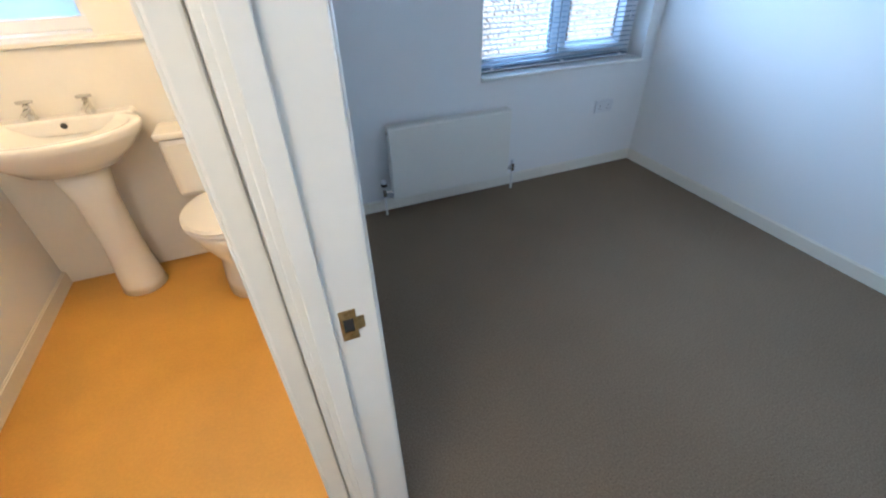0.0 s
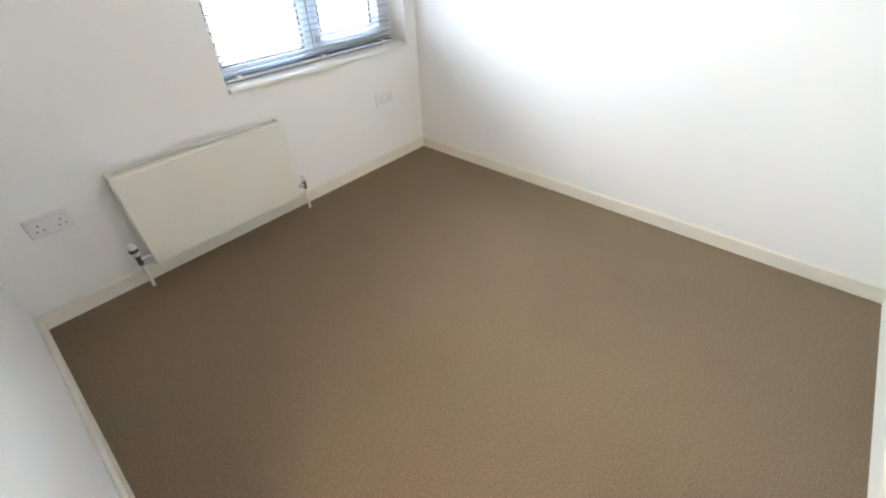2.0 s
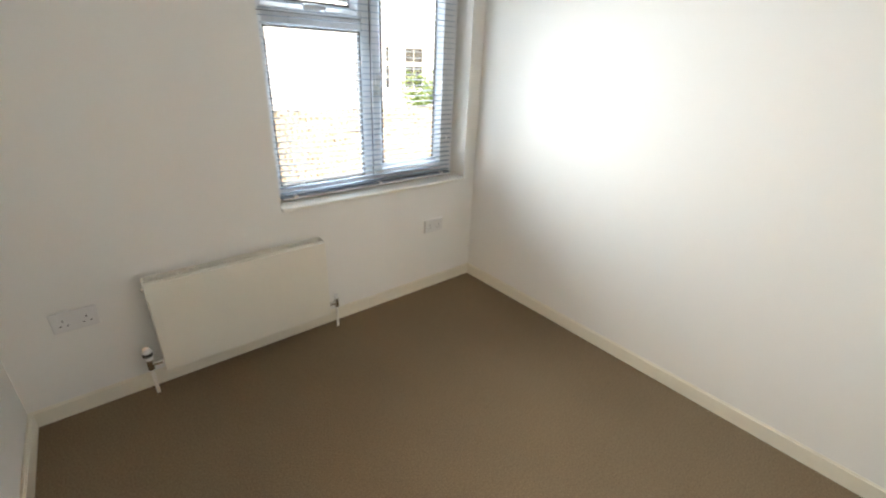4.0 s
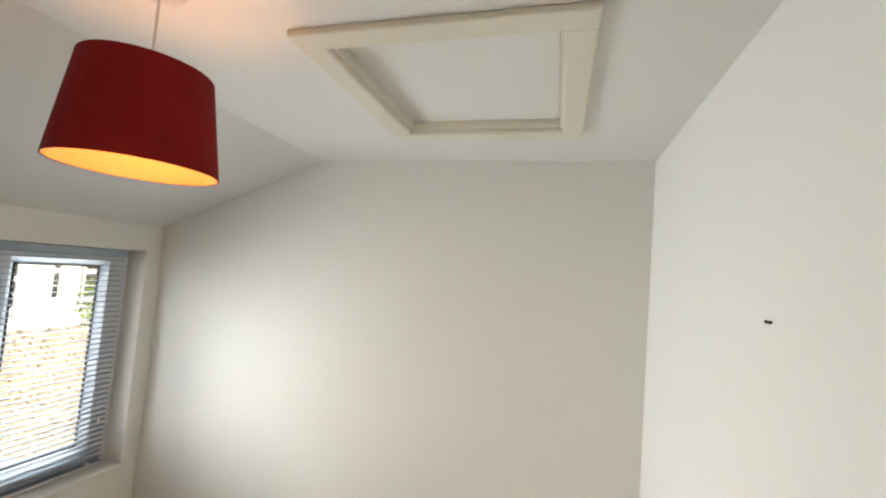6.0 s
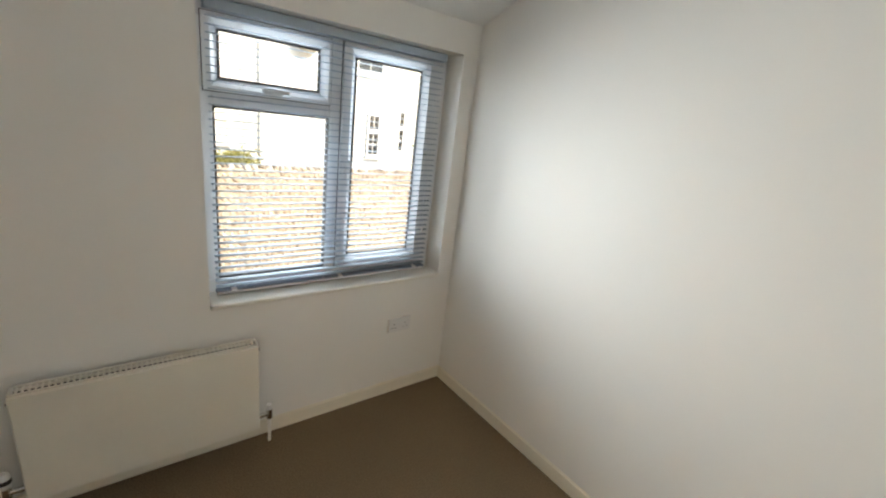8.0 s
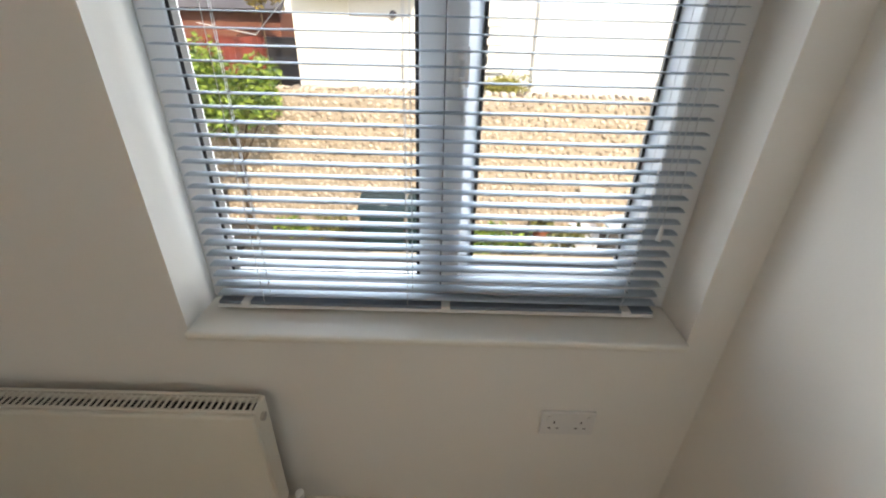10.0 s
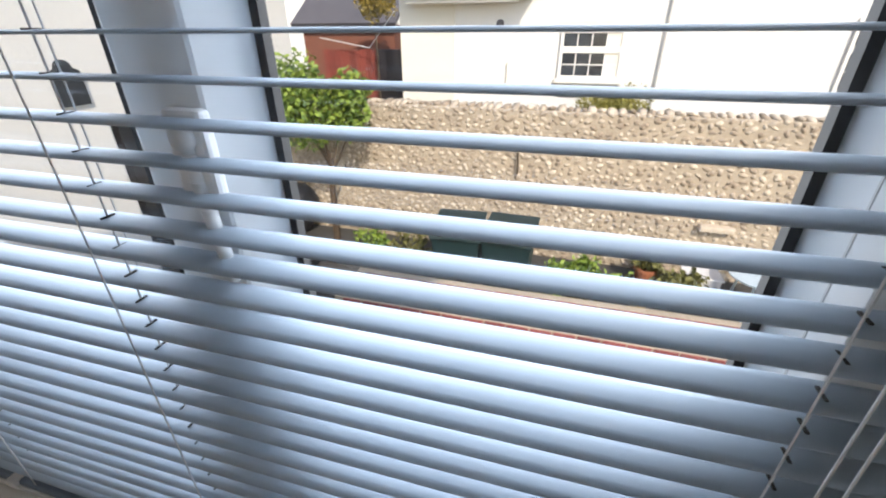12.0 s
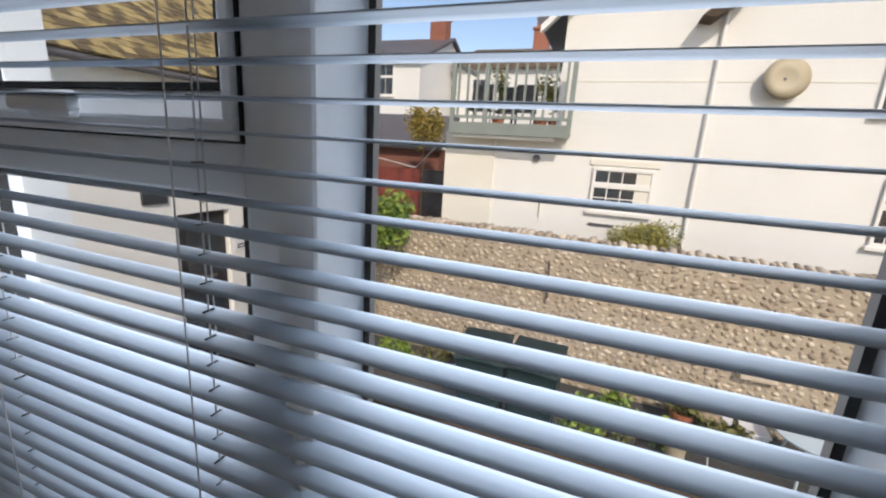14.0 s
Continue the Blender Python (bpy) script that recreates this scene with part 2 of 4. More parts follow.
def lathe(profile, sides=32, m=None, caps=True):
    """A turned shape from (radius, height) pairs."""
    bm = bmesh.new()
    rings = [[bm.verts.new((r * math.cos(k * math.tau / sides), r * math.sin(k * math.tau / sides), z)) for k in range(sides)] for r, z in profile]
    for lo, hi in zip(rings, rings[1:]):
        for k in range(sides):
            bm.faces.new((lo[k], lo[(k + 1) % sides], hi[(k + 1) % sides], hi[k]))
    if caps and profile[0][0] > 0.0005:
        bm.faces.new(rings[0][::-1])
    if caps and profile[-1][0] > 0.0005:
        bm.faces.new(rings[-1])
    bmesh.ops.remove_doubles(bm, verts=bm.verts, dist=0.0002)
    if m is not None:
        bmesh.ops.transform(bm, matrix=m, verts=bm.verts)
    return bm


def prism(outline, y0, y1):
    """An (x, z) outline pushed from y0 to y1."""
    bm = bmesh.new()
    a = [bm.verts.new((x, y0, z)) for x, z in outline]
    b = [bm.verts.new((x, y1, z)) for x, z in outline]
    bm.faces.new(a)
    bm.faces.new(b[::-1])
    for k in range(len(a)):
        j = (k + 1) % len(a)
        bm.faces.new((a[k], b[k], b[j], a[j]))
    return bm


def wall_with_holes(along, fixed0, fixed1, a0, a1, z0, z1, holes):
    """A wall slab with rectangular openings (a0, a1, z0, z1), run along x or y."""
    av = sorted({a0, a1, *[h[0] for h in holes], *[h[1] for h in holes]})
    zv = sorted({z0, z1, *[h[2] for h in holes], *[h[3] for h in holes]})
    bm = bmesh.new()
    for p, q in zip(av, av[1:]):
        for r, s in zip(zv, zv[1:]):
            ca, cz = (p + q) / 2, (r + s) / 2
            if any(h[0] < ca < h[1] and h[2] < cz < h[3] for h in holes):
                continue
            if along == "x":
                add_box(bm, p, q, fixed0, fixed1, r, s)
            else:
                add_box(bm, fixed0, fixed1, p, q, r, s)
    bmesh.ops.remove_doubles(bm, verts=bm.verts, dist=0.0001)
    bm.verts.index_update()
    seen = {}
    for f in bm.faces:
        seen.setdefault(tuple(sorted(v.index for v in f.verts)), []).append(f)
    bmesh.ops.delete(bm, geom=[f for fs in seen.values() if len(fs) > 1 for f in fs], context="FACES_ONLY")
    return bm


def structure(name, bm, mat, label, category):
    return tagged(part(name, bm, mat), label, category, kind="structure")


# ---- the bedroom shell ----
XL, YB, ZC = -2.36, -2.645, 2.46        # inner faces: door wall, back wall, ceiling
ZE, YS = 2.05, -1.02                    # eaves height at the window wall, where the slope ends
WX0, WX1, WZ0, WZ1 = -1.28, -0.095, 0.725, 1.90
WT = 0.27                               # outer wall thickness
BX0 = -3.62                             # bathroom's far wall
DY0, DY1, DH = -2.565, -1.80, 2.02       # bedroom doorway
BDX0, BDX1, HY = -3.32, -2.515, -1.72    # bathroom doorway
G = -1.8                                # the yard's ground

structure("floor", box(XL - 0.06, 0, YB, 0, -0.2, 0.0), CARPET, "beige brown twist-pile bedroom carpet, slightly worn", "carpet")
structure("wall_window", wall_with_holes("x", 0, WT, -3.75, 0.15, -0.2, 2.2, [(WX0, WX1, WZ0 - 0.022, WZ1), (-3.56, -3.04, 1.10, 1.85)]), WALL, "white painted outer wall with window openings", "wall")
structure("wall_right", box(0, 0.15, YB - 0.12, 0, -0.2, 2.6), WALL, "plain white painted bedroom wall", "wall")
structure("wall_back", box(XL - 0.12, 0, YB - 0.12, YB, -0.2, 2.6), WALL, "plain white painted bedroom wall with small hook", "wall")
structure("wall_door", wall_with_holes("y", XL - 0.11, XL, YB, 0, -0.2, 2.6, [(DY0 - 0.03, DY1 + 0.03, -0.2, DH + 0.03)]), WALL, "white painted wall with bedroom doorway", "wall")
HX0, HX1, HY0, HY1 = -1.05, -0.42, -2.26, -1.67       # hatch opening in the ceiling
bm = bmesh.new()
for x0, x1, y0, y1 in ((XL, HX0, YB, YS), (HX1, 0, YB, YS), (HX0, HX1, YB, HY0), (HX0, HX1, HY1, YS)):
    add_box(bm, x0, x1, y0, y1, ZC, ZC + 0.1)
structure("ceiling", bm, CEIL, "white painted flat bedroom ceiling with hatch opening", "ceiling")
bm = bmesh.new()
quad = [(YS, ZC), (0, ZE), (0.0, ZE + 0.2), (YS, ZC + 0.2)]
va, vb = [[bm.verts.new((x, y, z)) for y, z in quad] for x in (XL, 0)]
bm.faces.new(va), bm.faces.new(vb[::-1])
for k in range(4):
    bm.faces.new((va[k], vb[k], vb[(k + 1) % 4], va[(k + 1) % 4]))
structure("ceiling_slope", bm, CEIL, "white painted sloping ceiling towards the window", "ceiling")
# roof over everything
bm = bmesh.new()
prof = [(0.45, 2.12), (0.45, 2.22), (-1.1, 2.85), (-3.6, 2.85), (-3.6, 2.72), (-1.05, 2.72)]
va, vb = [[bm.verts.new((x, y, z)) for y, z in prof] for x in (-4.0, 0.4)]
bm.faces.new(va), bm.faces.new(vb[::-1])
for k in range(6):
    bm.faces.new((va[k], vb[k], vb[(k + 1) % 6], va[(k + 1) % 6]))
structure("roof", bm, TILE, "brown tiled roof above the rooms", "roof")


def skirting(name, x0, x1, y0, y1, mat=CREAM):
    bm = box(x0, x1, y0, y1, 0.0, 0.075)
    top = [e for e in bm.edges if all(v.co.z > 0.07 for v in e.verts)]
    bmesh.ops.bevel(bm, geom=top, offset=0.006, segments=2, affect="EDGES")
    structure(name, bm, mat, "cream gloss painted skirting board", "skirting")


ST = 0.016
skirting("baseboard_window", XL, 0, -ST, 0)
skirting("baseboard_right", -ST, 0, YB + ST, -ST)
skirting("baseboard_back", XL, 0, YB, YB + ST)
skirting("baseboard_door", XL, XL + ST, DY1 + 0.065, -ST)

# ---- hall and bathroom shell ----
structure("floor_hall", box(BX0, XL - 0.06, -3.5, HY + 0.05, -0.2, -0.003), CARPET, "beige brown hall carpet", "carpet")
structure("floor_bathroom", box(BX0, XL - 0.11, HY + 0.05, 0, -0.2, 0.0), VINYL, "orange tinted vinyl bathroom floor", "floor")
structure("wall_hall_end", box(BX0 - 0.1, XL - 0.12, -3.6, -3.5, -0.2, 2.6), WALL, "white painted hall wall", "wall")
structure("wall_far_left", box(BX0 - 0.12, BX0, -3.5, 0, -0.2, 2.6), WALL, "white painted wall of hall and bathroom", "wall")
structure("wall_hall_side", box(XL - 0.12, XL - 0.02, -3.6, YB - 0.12, -0.2, 2.6), WALL, "white painted hall wall", "wall")
structure("wall_bathroom", wall_with_holes("x", HY, HY + 0.1, BX0, XL - 0.11, -0.2, 2.6, [(BDX0, BDX1, -0.2, DH)]), WALL, "white painted partition with bathroom doorway", "wall")
structure("ceiling_hall", box(BX0, XL - 0.11, -3.5, 0, ZC, ZC + 0.1), CEIL, "white painted hall and bathroom ceiling", "ceiling")
structure("trim_bathroom_panel", box(BX0, XL - 0.11, -0.05, 0, 0, 1.07, 0.004), GLOSS, "low boxed-in panel behind the washbasin", "panel")
structure("trim_bathroom_ledge", box(BX0, XL - 0.11, -0.065, 0.0, 1.07, 1.09, 0.005), GLOSS, "narrow white ledge above boxed panel", "ledge")
skirting("baseboard_bathroom", BX0, BX0 + ST, HY + 0.1, -0.05)

# ---- door frames ----
door_1 = empty("door_1", "white gloss bedroom doorway frame with brass keep", "door frame", kind="structure")
DX0, DX1 = XL - 0.125, XL + 0.0125
for y0, y1 in ((DY1, DY1 + 0.03), (DY0 - 0.03, DY0)):
    part("jamb", box(DX0 + 0.012, DX1 - 0.012, y0, y1, 0, DH, 0.002), GLOSS, door_1)
part("head", box(DX0 + 0.012, DX1 - 0.012, DY0 - 0.03, DY1 + 0.03, DH, DH + 0.03, 0.002), GLOSS, door_1)
part("door_stop", box(XL - 0.10, XL - 0.07, DY1 - 0.012, DY1, 0, DH, 0.002), GLOSS, door_1)
part("door_stop", box(XL - 0.10, XL - 0.07, DY0, DY0 + 0.012, 0, DH, 0.002), GLOSS, door_1)
for x0, x1 in ((XL, XL + 0.006), (XL - 0.124, XL - 0.11)):
    part("architrave", box(x0, x1, DY1 + 0.008, DY1 + 0.062, 0, DH + 0.06, 0.0025), GLOSS, door_1)
    part("architrave", box(x0, x1, DY0 - 0.062, DY0 - 0.008, 0, DH + 0.06, 0.005), GLOSS, door_1)
    part("architrave", box(x0, x1, DY0 - 0.008, DY1 + 0.008, DH + 0.008, DH + 0.06, 0.005), GLOSS, door_1)
door_2 = empty("door_2", "white gloss bathroom doorway frame", "door frame", kind="structure")
for x0, x1 in ((BDX1 - 0.025, BDX1), (BDX0, BDX0 + 0.025)):
    part("jamb", box(x0, x1, HY - 0.002, HY + 0.102, 0, DH - 0.025, 0.002), GLOSS, door_2)
part("head", box(BDX0, BDX1, HY - 0.002, HY + 0.102, DH - 0.025, DH, 0.002), GLOSS, door_2)
part("architrave", box(BDX1 - 0.018, BDX1 + 0.022, HY - 0.016, HY, 0, DH + 0.04, 0.005), GLOSS, door_2)
part("architrave", box(BDX0 - 0.04, BDX0 + 0.02, HY - 0.016, HY, 0, DH + 0.04, 0.005), GLOSS, door_2)
part("architrave", box(BDX0 + 0.02, BDX1 - 0.02, HY - 0.016, HY, DH - 0.02, DH + 0.04, 0.005), GLOSS, door_2)

# brass keep on the bedroom jamb
KX, KZ = XL - 0.046, 0.885
keep = empty("strike_plate", "worn brass latch keep screwed to the white jamb", "strike plate", m=pose(KX, DY1, KZ))
bm = bmesh.new()
for x0, x1, z0, z1 in ((-0.013, 0.013, 0.014, 0.03), (-0.013, 0.013, -0.03, -0.014), (-0.013, -0.008, -0.014, 0.014), (0.008, 0.013, -0.014, 0.014)):
    add_box(bm, x0, x1, -0.003, 0.0, z0, z1)
part("plate", bm, BRASS, keep)
part("latch_hole", box(-0.0079, 0.0079, -0.0012, 0.0, -0.0139, 0.0139), DARKSLOT, keep, "latch hole, its shade a near-black plate")
bm = bmesh.new()
add_box(bm, 0.013, 0.034, -0.003, -0.0012, -0.013, 0.013)
bmesh.ops.transform(bm, matrix=pose(0.013, -0.003, 0, 0, 0, 14) @ pose(-0.013, 0.003, 0), verts=bm.verts)
part("lip", bm, BRASS, keep)
for z in (0.022, -0.022):
    part("screw", tube((0, -0.0046, z), (0, -0.002, z), 0.0042, sides=10), BRASS, keep)
threshold = tagged(part("threshold_strip", box(XL - 0.062, XL - 0.03, DY0, DY1, -0.003, 0.007, 0.003), BRASS), "brass carpet threshold strip in the doorway", "threshold")

# open door leaf standing against the back wall
leaf = empty("bedroom_door", "white painted panelled bedroom door, standing fully open", "door", m=pose(XL + 0.012, -2.540, 0))
LW = 0.745
part("leaf", box(0, LW, -0.036, 0, 0.008, DH - 0.01, 0.003), GLOSS, leaf)
for z0, z1 in ((0.16, 0.86), (1.02, 1.86)):
    for x0, x1 in ((0.10, 0.335), (0.41, 0.645)):
        bm = bmesh.new()
        for a0, a1, c0, c1 in ((x0, x1, z0, z0 + 0.012), (x0, x1, z1 - 0.012, z1), (x0, x0 + 0.012, z0 + 0.012, z1 - 0.012), (x1 - 0.012, x1, z0 + 0.012, z1 - 0.012)):
            add_box(bm, a0, a1, 0.0, 0.0035, c0, c1)
        part("panel_moulding", bm, GLOSS, leaf)
for z in (0.25, 1.75):
    part("hinge", tube((-0.004, 0.006, z - 0.045), (-0.004, 0.006, z + 0.045), 0.006, sides=8), BRASS, leaf, "brass hinge")

# ---- bedroom window ----
GY = 0.155
window_1 = empty("window_1", "white plastic casement window with fanlight and clear panes", "window", kind="structure")
FY0, FY1 = 0.135, 0.185
MX = -0.69                              # the mullion's middle


def frame_bars(parent, name, x0, x1, z0, z1, w, y0, y1, mat, bevel=0.004):
    for a0, a1, c0, c1 in ((x0, x1, z0, z0 + w), (x0, x1, z1 - w, z1), (x0, x0 + w, z0 + w, z1 - w), (x1 - w, x1, z0 + w, z1 - w)):
        part(name, box(a0, a1, y0, y1, c0, c1, bevel), mat, parent)


frame_bars(window_1, "window_frame", WX0, WX1, WZ0, WZ1, 0.06, FY0, FY1, UPVC)
part("mullion", box(MX - 0.048, MX + 0.02, FY0, FY1, WZ0 + 0.06, WZ1 - 0.06, 0.004), UPVC, window_1)
part("transom", box(WX0 + 0.06, MX - 0.048, FY0, FY1, 1.52, 1.59, 0.004), UPVC, window_1)


def rail(front, back, y0, y1):
    """A sash rail whose bead slopes from its narrower front to its back; both given as (x0, x1, z0, z1)."""
    bm = bmesh.new()
    a, b = [[bm.verts.new((x, y, z)) for x, z in ((e[0], e[2]), (e[1], e[2]), (e[1], e[3]), (e[0], e[3]))] for e, y in ((front, y0), (back, y1))]
    bm.faces.new(a), bm.faces.new(b[::-1])
    for k in range(4):
        bm.faces.new((a[k], b[k], b[(k + 1) % 4], a[(k + 1) % 4]))
    bmesh.ops.bevel(bm, geom=bm.edges[:], offset=0.002, segments=1, affect="EDGES")
    return bm


def sash(x0, x1, z0, z1, left, right, low, high, proud, slope):
    """An opening light: its four rails with their own widths, glazing gaskets, the dark seal round it and the pane."""
    y0 = FY0 - proud
    y1 = y0 + 0.042
    gx0, gx1, gz0, gz1 = x0 + left, x1 - right, z0 + low, z1 - high
    c = slope
    for front, back in (((x0, x1, z0, gz0 - c), (x0, x1, z0, gz0)), ((x0, x1, gz1 + c, z1), (x0, x1, gz1, z1)),
                        ((x0, gx0 - c, gz0 - c, gz1 + c), (x0, gx0, gz0, gz1)), ((gx1 + c, x1, gz0 - c, gz1 + c), (gx1, x1, gz0, gz1))):
        part("sash_frame", rail(front, back, y0, y1), UPVC, window_1)
    for a0, a1, c0, c1 in ((gx0 - 0.003, gx1 + 0.003, gz0 - 0.003, gz0 + 0.004), (gx0 - 0.003, gx1 + 0.003, gz1 - 0.004, gz1 + 0.003), (gx0 - 0.003, gx0 + 0.004, gz0 + 0.004, gz1 - 0.004), (gx1 - 0.004, gx1 + 0.003, gz0 + 0.004, gz1 - 0.004)):
        part("gasket", box(a0, a1, y0 + 0.031, y0 + 0.041, c0, c1), GASKET, window_1)
    for a0, a1, c0, c1 in ((x0 - 0.0025, x1 + 0.0025, z0 - 0.0025, z0), (x0 - 0.0025, x1 + 0.0025, z1, z1 + 0.0025), (x0 - 0.0025, x0, z0, z1), (x1, x1 + 0.0025, z0, z1)):
        part("seal", box(a0, a1, FY0 - 0.004, FY0 + 0.004, c0, c1), GASKET, window_1)
    pane = part("pane", box(gx0 - 0.004, gx1 + 0.004, y0 + 0.036, y0 + 0.040, gz0 - 0.004, gz1 + 0.004), GLASS, window_1)
    pane.visible_shadow = False


sash(-0.684, -0.160, WZ0 + 0.052, WZ1 - 0.045, 0.076, 0.081, 0.062, 0.058, 0.018, 0.034)       # opening casement
sash(-1.25, -0.737, 1.575, WZ1 - 0.045, 0.062, 0.048, 0.052, 0.055, 0.010, 0.034)              # fanlight
PX0, PX1, PZ0, PZ1 = WX0 + 0.06, MX - 0.048, WZ0 + 0.06, 1.52       # fixed pane
for a0, a1, c0, c1 in ((PX0, PX1, PZ0, PZ0 + 0.008), (PX0, PX1, PZ1 - 0.008, PZ1), (PX0, PX0 + 0.008, PZ0 + 0.008, PZ1 - 0.008), (PX1 - 0.008, PX1, PZ0 + 0.008, PZ1 - 0.008)):
    part("gasket", box(a0, a1, FY0 + 0.004, FY0 + 0.03, c0, c1), GASKET, window_1)
pane = part("pane", box(PX0 - 0.004, PX1 + 0.004, GY, GY + 0.004, PZ0 - 0.004, PZ1 + 0.004), GLASS, window_1)
pane.visible_shadow = False
handle = part("handle", box(-0.672, -0.636, FY0 - 0.030, FY0 - 0.018, 1.262, 1.335, 0.004), UPVC, window_1, "white window handle")
part("lever_neck", tube((-0.654, FY0 - 0.028, 1.315), (-0.654, FY0 - 0.036, 1.315), 0.010, 0.009, sides=14), UPVC, handle, smooth=True)
bm = bmesh.new()
for k in range(6):          # the lever bends gently as it hangs
    a, b = k / 6, (k + 1) / 6
    add_tube(bm, (-0.654 + 0.010 * a * a, FY0 - 0.029, 1.325 - 0.130 * a), (-0.654 + 0.010 * b * b, FY0 - 0.029, 1.325 - 0.130 * b), 0.0065 - 0.001 * a, 0.0065 - 0.001 * b, 10)
part("lever", bm, UPVC, handle, smooth=True)
fan_handle = part("handle", box(-1.03, -0.955, FY0 - 0.022, FY0 - 0.010, 1.588, 1.616, 0.004), UPVC, window_1, "white fanlight handle")
part("lever", box(-1.04, -0.93, FY0 - 0.036, FY0 - 0.022, 1.594, 1.610, 0.004), UPVC, fan_handle)
structure("sill", box(WX0 + 0.001, WX1 - 0.001, -0.022, FY0, WZ0 - 0.021, WZ0, 0.007), GLOSS, "white gloss painted window sill board", "window sill")
structure("sill_outer", box(WX0 - 0.04, WX1 + 0.04, FY1, WT + 0.06, WZ0 - 0.06, WZ0 + 0.004, 0.006), UPVC, "white outer window sill", "window sill")

# ---- venetian blind ----
BY = 0.098
blind = empty("venetian_blind", "lowered white venetian blind with open slats", "blind")
SX0, SX1 = -1.240, -0.147
SLAT_PITCH, SLAT_DEPTH, SLAT_TILT, SLAT_LOW = 0.0282, 0.0305, 0.8, 0.7625
bm = bmesh.new()
n_arc = 5
rows_lo, rows_hi = [], []
for x in (SX0, SX1):
    lo = []
    for k in range(n_arc):
        u = k / (n_arc - 1) - 0.5
        lo.append((x, u * SLAT_DEPTH, 0.002 * (1 - 4 * u * u)))
    rows_lo.append([bm.verts.new(p) for p in lo])
    rows_hi.append([bm.verts.new((p[0], p[1], p[2] + 0.0009)) for p in lo])
for k in range(n_arc - 1):
    bm.faces.new((rows_lo[0][k], rows_lo[0][k + 1], rows_lo[1][k + 1], rows_lo[1][k]))
    bm.faces.new((rows_hi[0][k], rows_hi[1][k], rows_hi[1][k + 1], rows_hi[0][k + 1]))
    for e in (0, 1):
        bm.faces.new((rows_lo[e][k], rows_lo[e][k + 1], rows_hi[e][k + 1], rows_hi[e][k]))
for k in (0, n_arc - 1):
    bm.faces.new((rows_lo[0][k], rows_lo[1][k], rows_hi[1][k], rows_hi[0][k]))
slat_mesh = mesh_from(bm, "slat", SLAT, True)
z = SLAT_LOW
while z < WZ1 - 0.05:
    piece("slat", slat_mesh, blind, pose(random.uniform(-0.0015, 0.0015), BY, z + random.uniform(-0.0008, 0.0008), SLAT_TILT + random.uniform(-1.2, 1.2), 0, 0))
    z += SLAT_PITCH
bm = bmesh.new()
zz = SLAT_LOW + SLAT_PITCH
while zz < WZ1 - 0.06:      # near-black marks for the shaded slots where the lift cords run
    for x in (-1.125, -0.765, -0.232):
        add_box(bm, x + 0.011, x + 0.0132, BY - 0.006, BY + 0.006, zz + 0.0024, zz + 0.0036)
    zz += SLAT_PITCH
tagged(part("cord_slots", bm, DARKSLOT, blind), "near-black marks for shaded cord slots on the slats", kind="stuff")
part("bottom_rail", box(SX0, SX1, BY - 0.02, BY + 0.02, WZ0 + 0.008, WZ0 + 0.024, 0.004), RAIL, blind, "bottom rail, the shadow on its top put into dark grey")
part("rail_lip", box(SX0, SX1, BY - 0.024, BY - 0.0205, WZ0 + 0.008, WZ0 + 0.017, 0.001), PLASTIC, blind, "pale front lip")
for x in (SX0 + 0.07, MX + 0.02, SX1 - 0.07):
    part("cord_clip", box(x - 0.011, x + 0.011, BY - 0.0255, BY + 0.005, WZ0 + 0.0085, WZ0 + 0.0255, 0.002), PLASTIC, blind)
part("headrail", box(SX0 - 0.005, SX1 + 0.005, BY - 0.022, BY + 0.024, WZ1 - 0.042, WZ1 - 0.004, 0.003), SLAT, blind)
for x in (-1.125, -0.765, -0.232):
    for dy in (-SLAT_DEPTH / 2 - 0.001, SLAT_DEPTH / 2 + 0.001):
        part("ladder_cord", tube((x, BY + dy, WZ0 + 0.02), (x, BY + dy, WZ1 - 0.04), 0.0008, sides=5), CORD, blind)
    part("lift_cord", tube((x + 0.012, BY, WZ0 + 0.02), (x + 0.012, BY, WZ1 - 0.04), 0.0009, sides=5), CORD, blind)


def pull_cord(x, z_low, sway):
    cu = bpy.data.curves.new("pull_cord", "CURVE")
    cu.dimensions, cu.bevel_depth, cu.bevel_resolution = "3D", 0.0009, 1
    sp = cu.splines.new("POLY")
    zs = [WZ1 - 0.05 - k * (WZ1 - 0.05 - z_low) / 14 for k in range(15)]
    sp.points.add(14)
    for k, zz in enumerate(zs):
        sp.points[k].co = (x + sway * math.sin(k * 0.45), BY - 0.03 - 0.002 * math.sin(k * 0.7), zz, 1)
    cu.materials.append(CORD)
    ob = new("pull_cord", cu)
    ob.parent = blind


pull_cord(SX1 - 0.066, 1.00, 0.006)
pull_cord(SX1 - 0.050, 0.985, 0.01)
pull_cord(SX1 - 0.030, 1.06, 0.014)
part("cord_tassel", lathe([(0.001, 0.035), (0.004, 0.03), (0.007, 0.0), (0.0, -0.001)], 10, pose(SX1 - 0.050 + 0.0003, BY - 0.031, 0.955)), PLASTIC, blind)

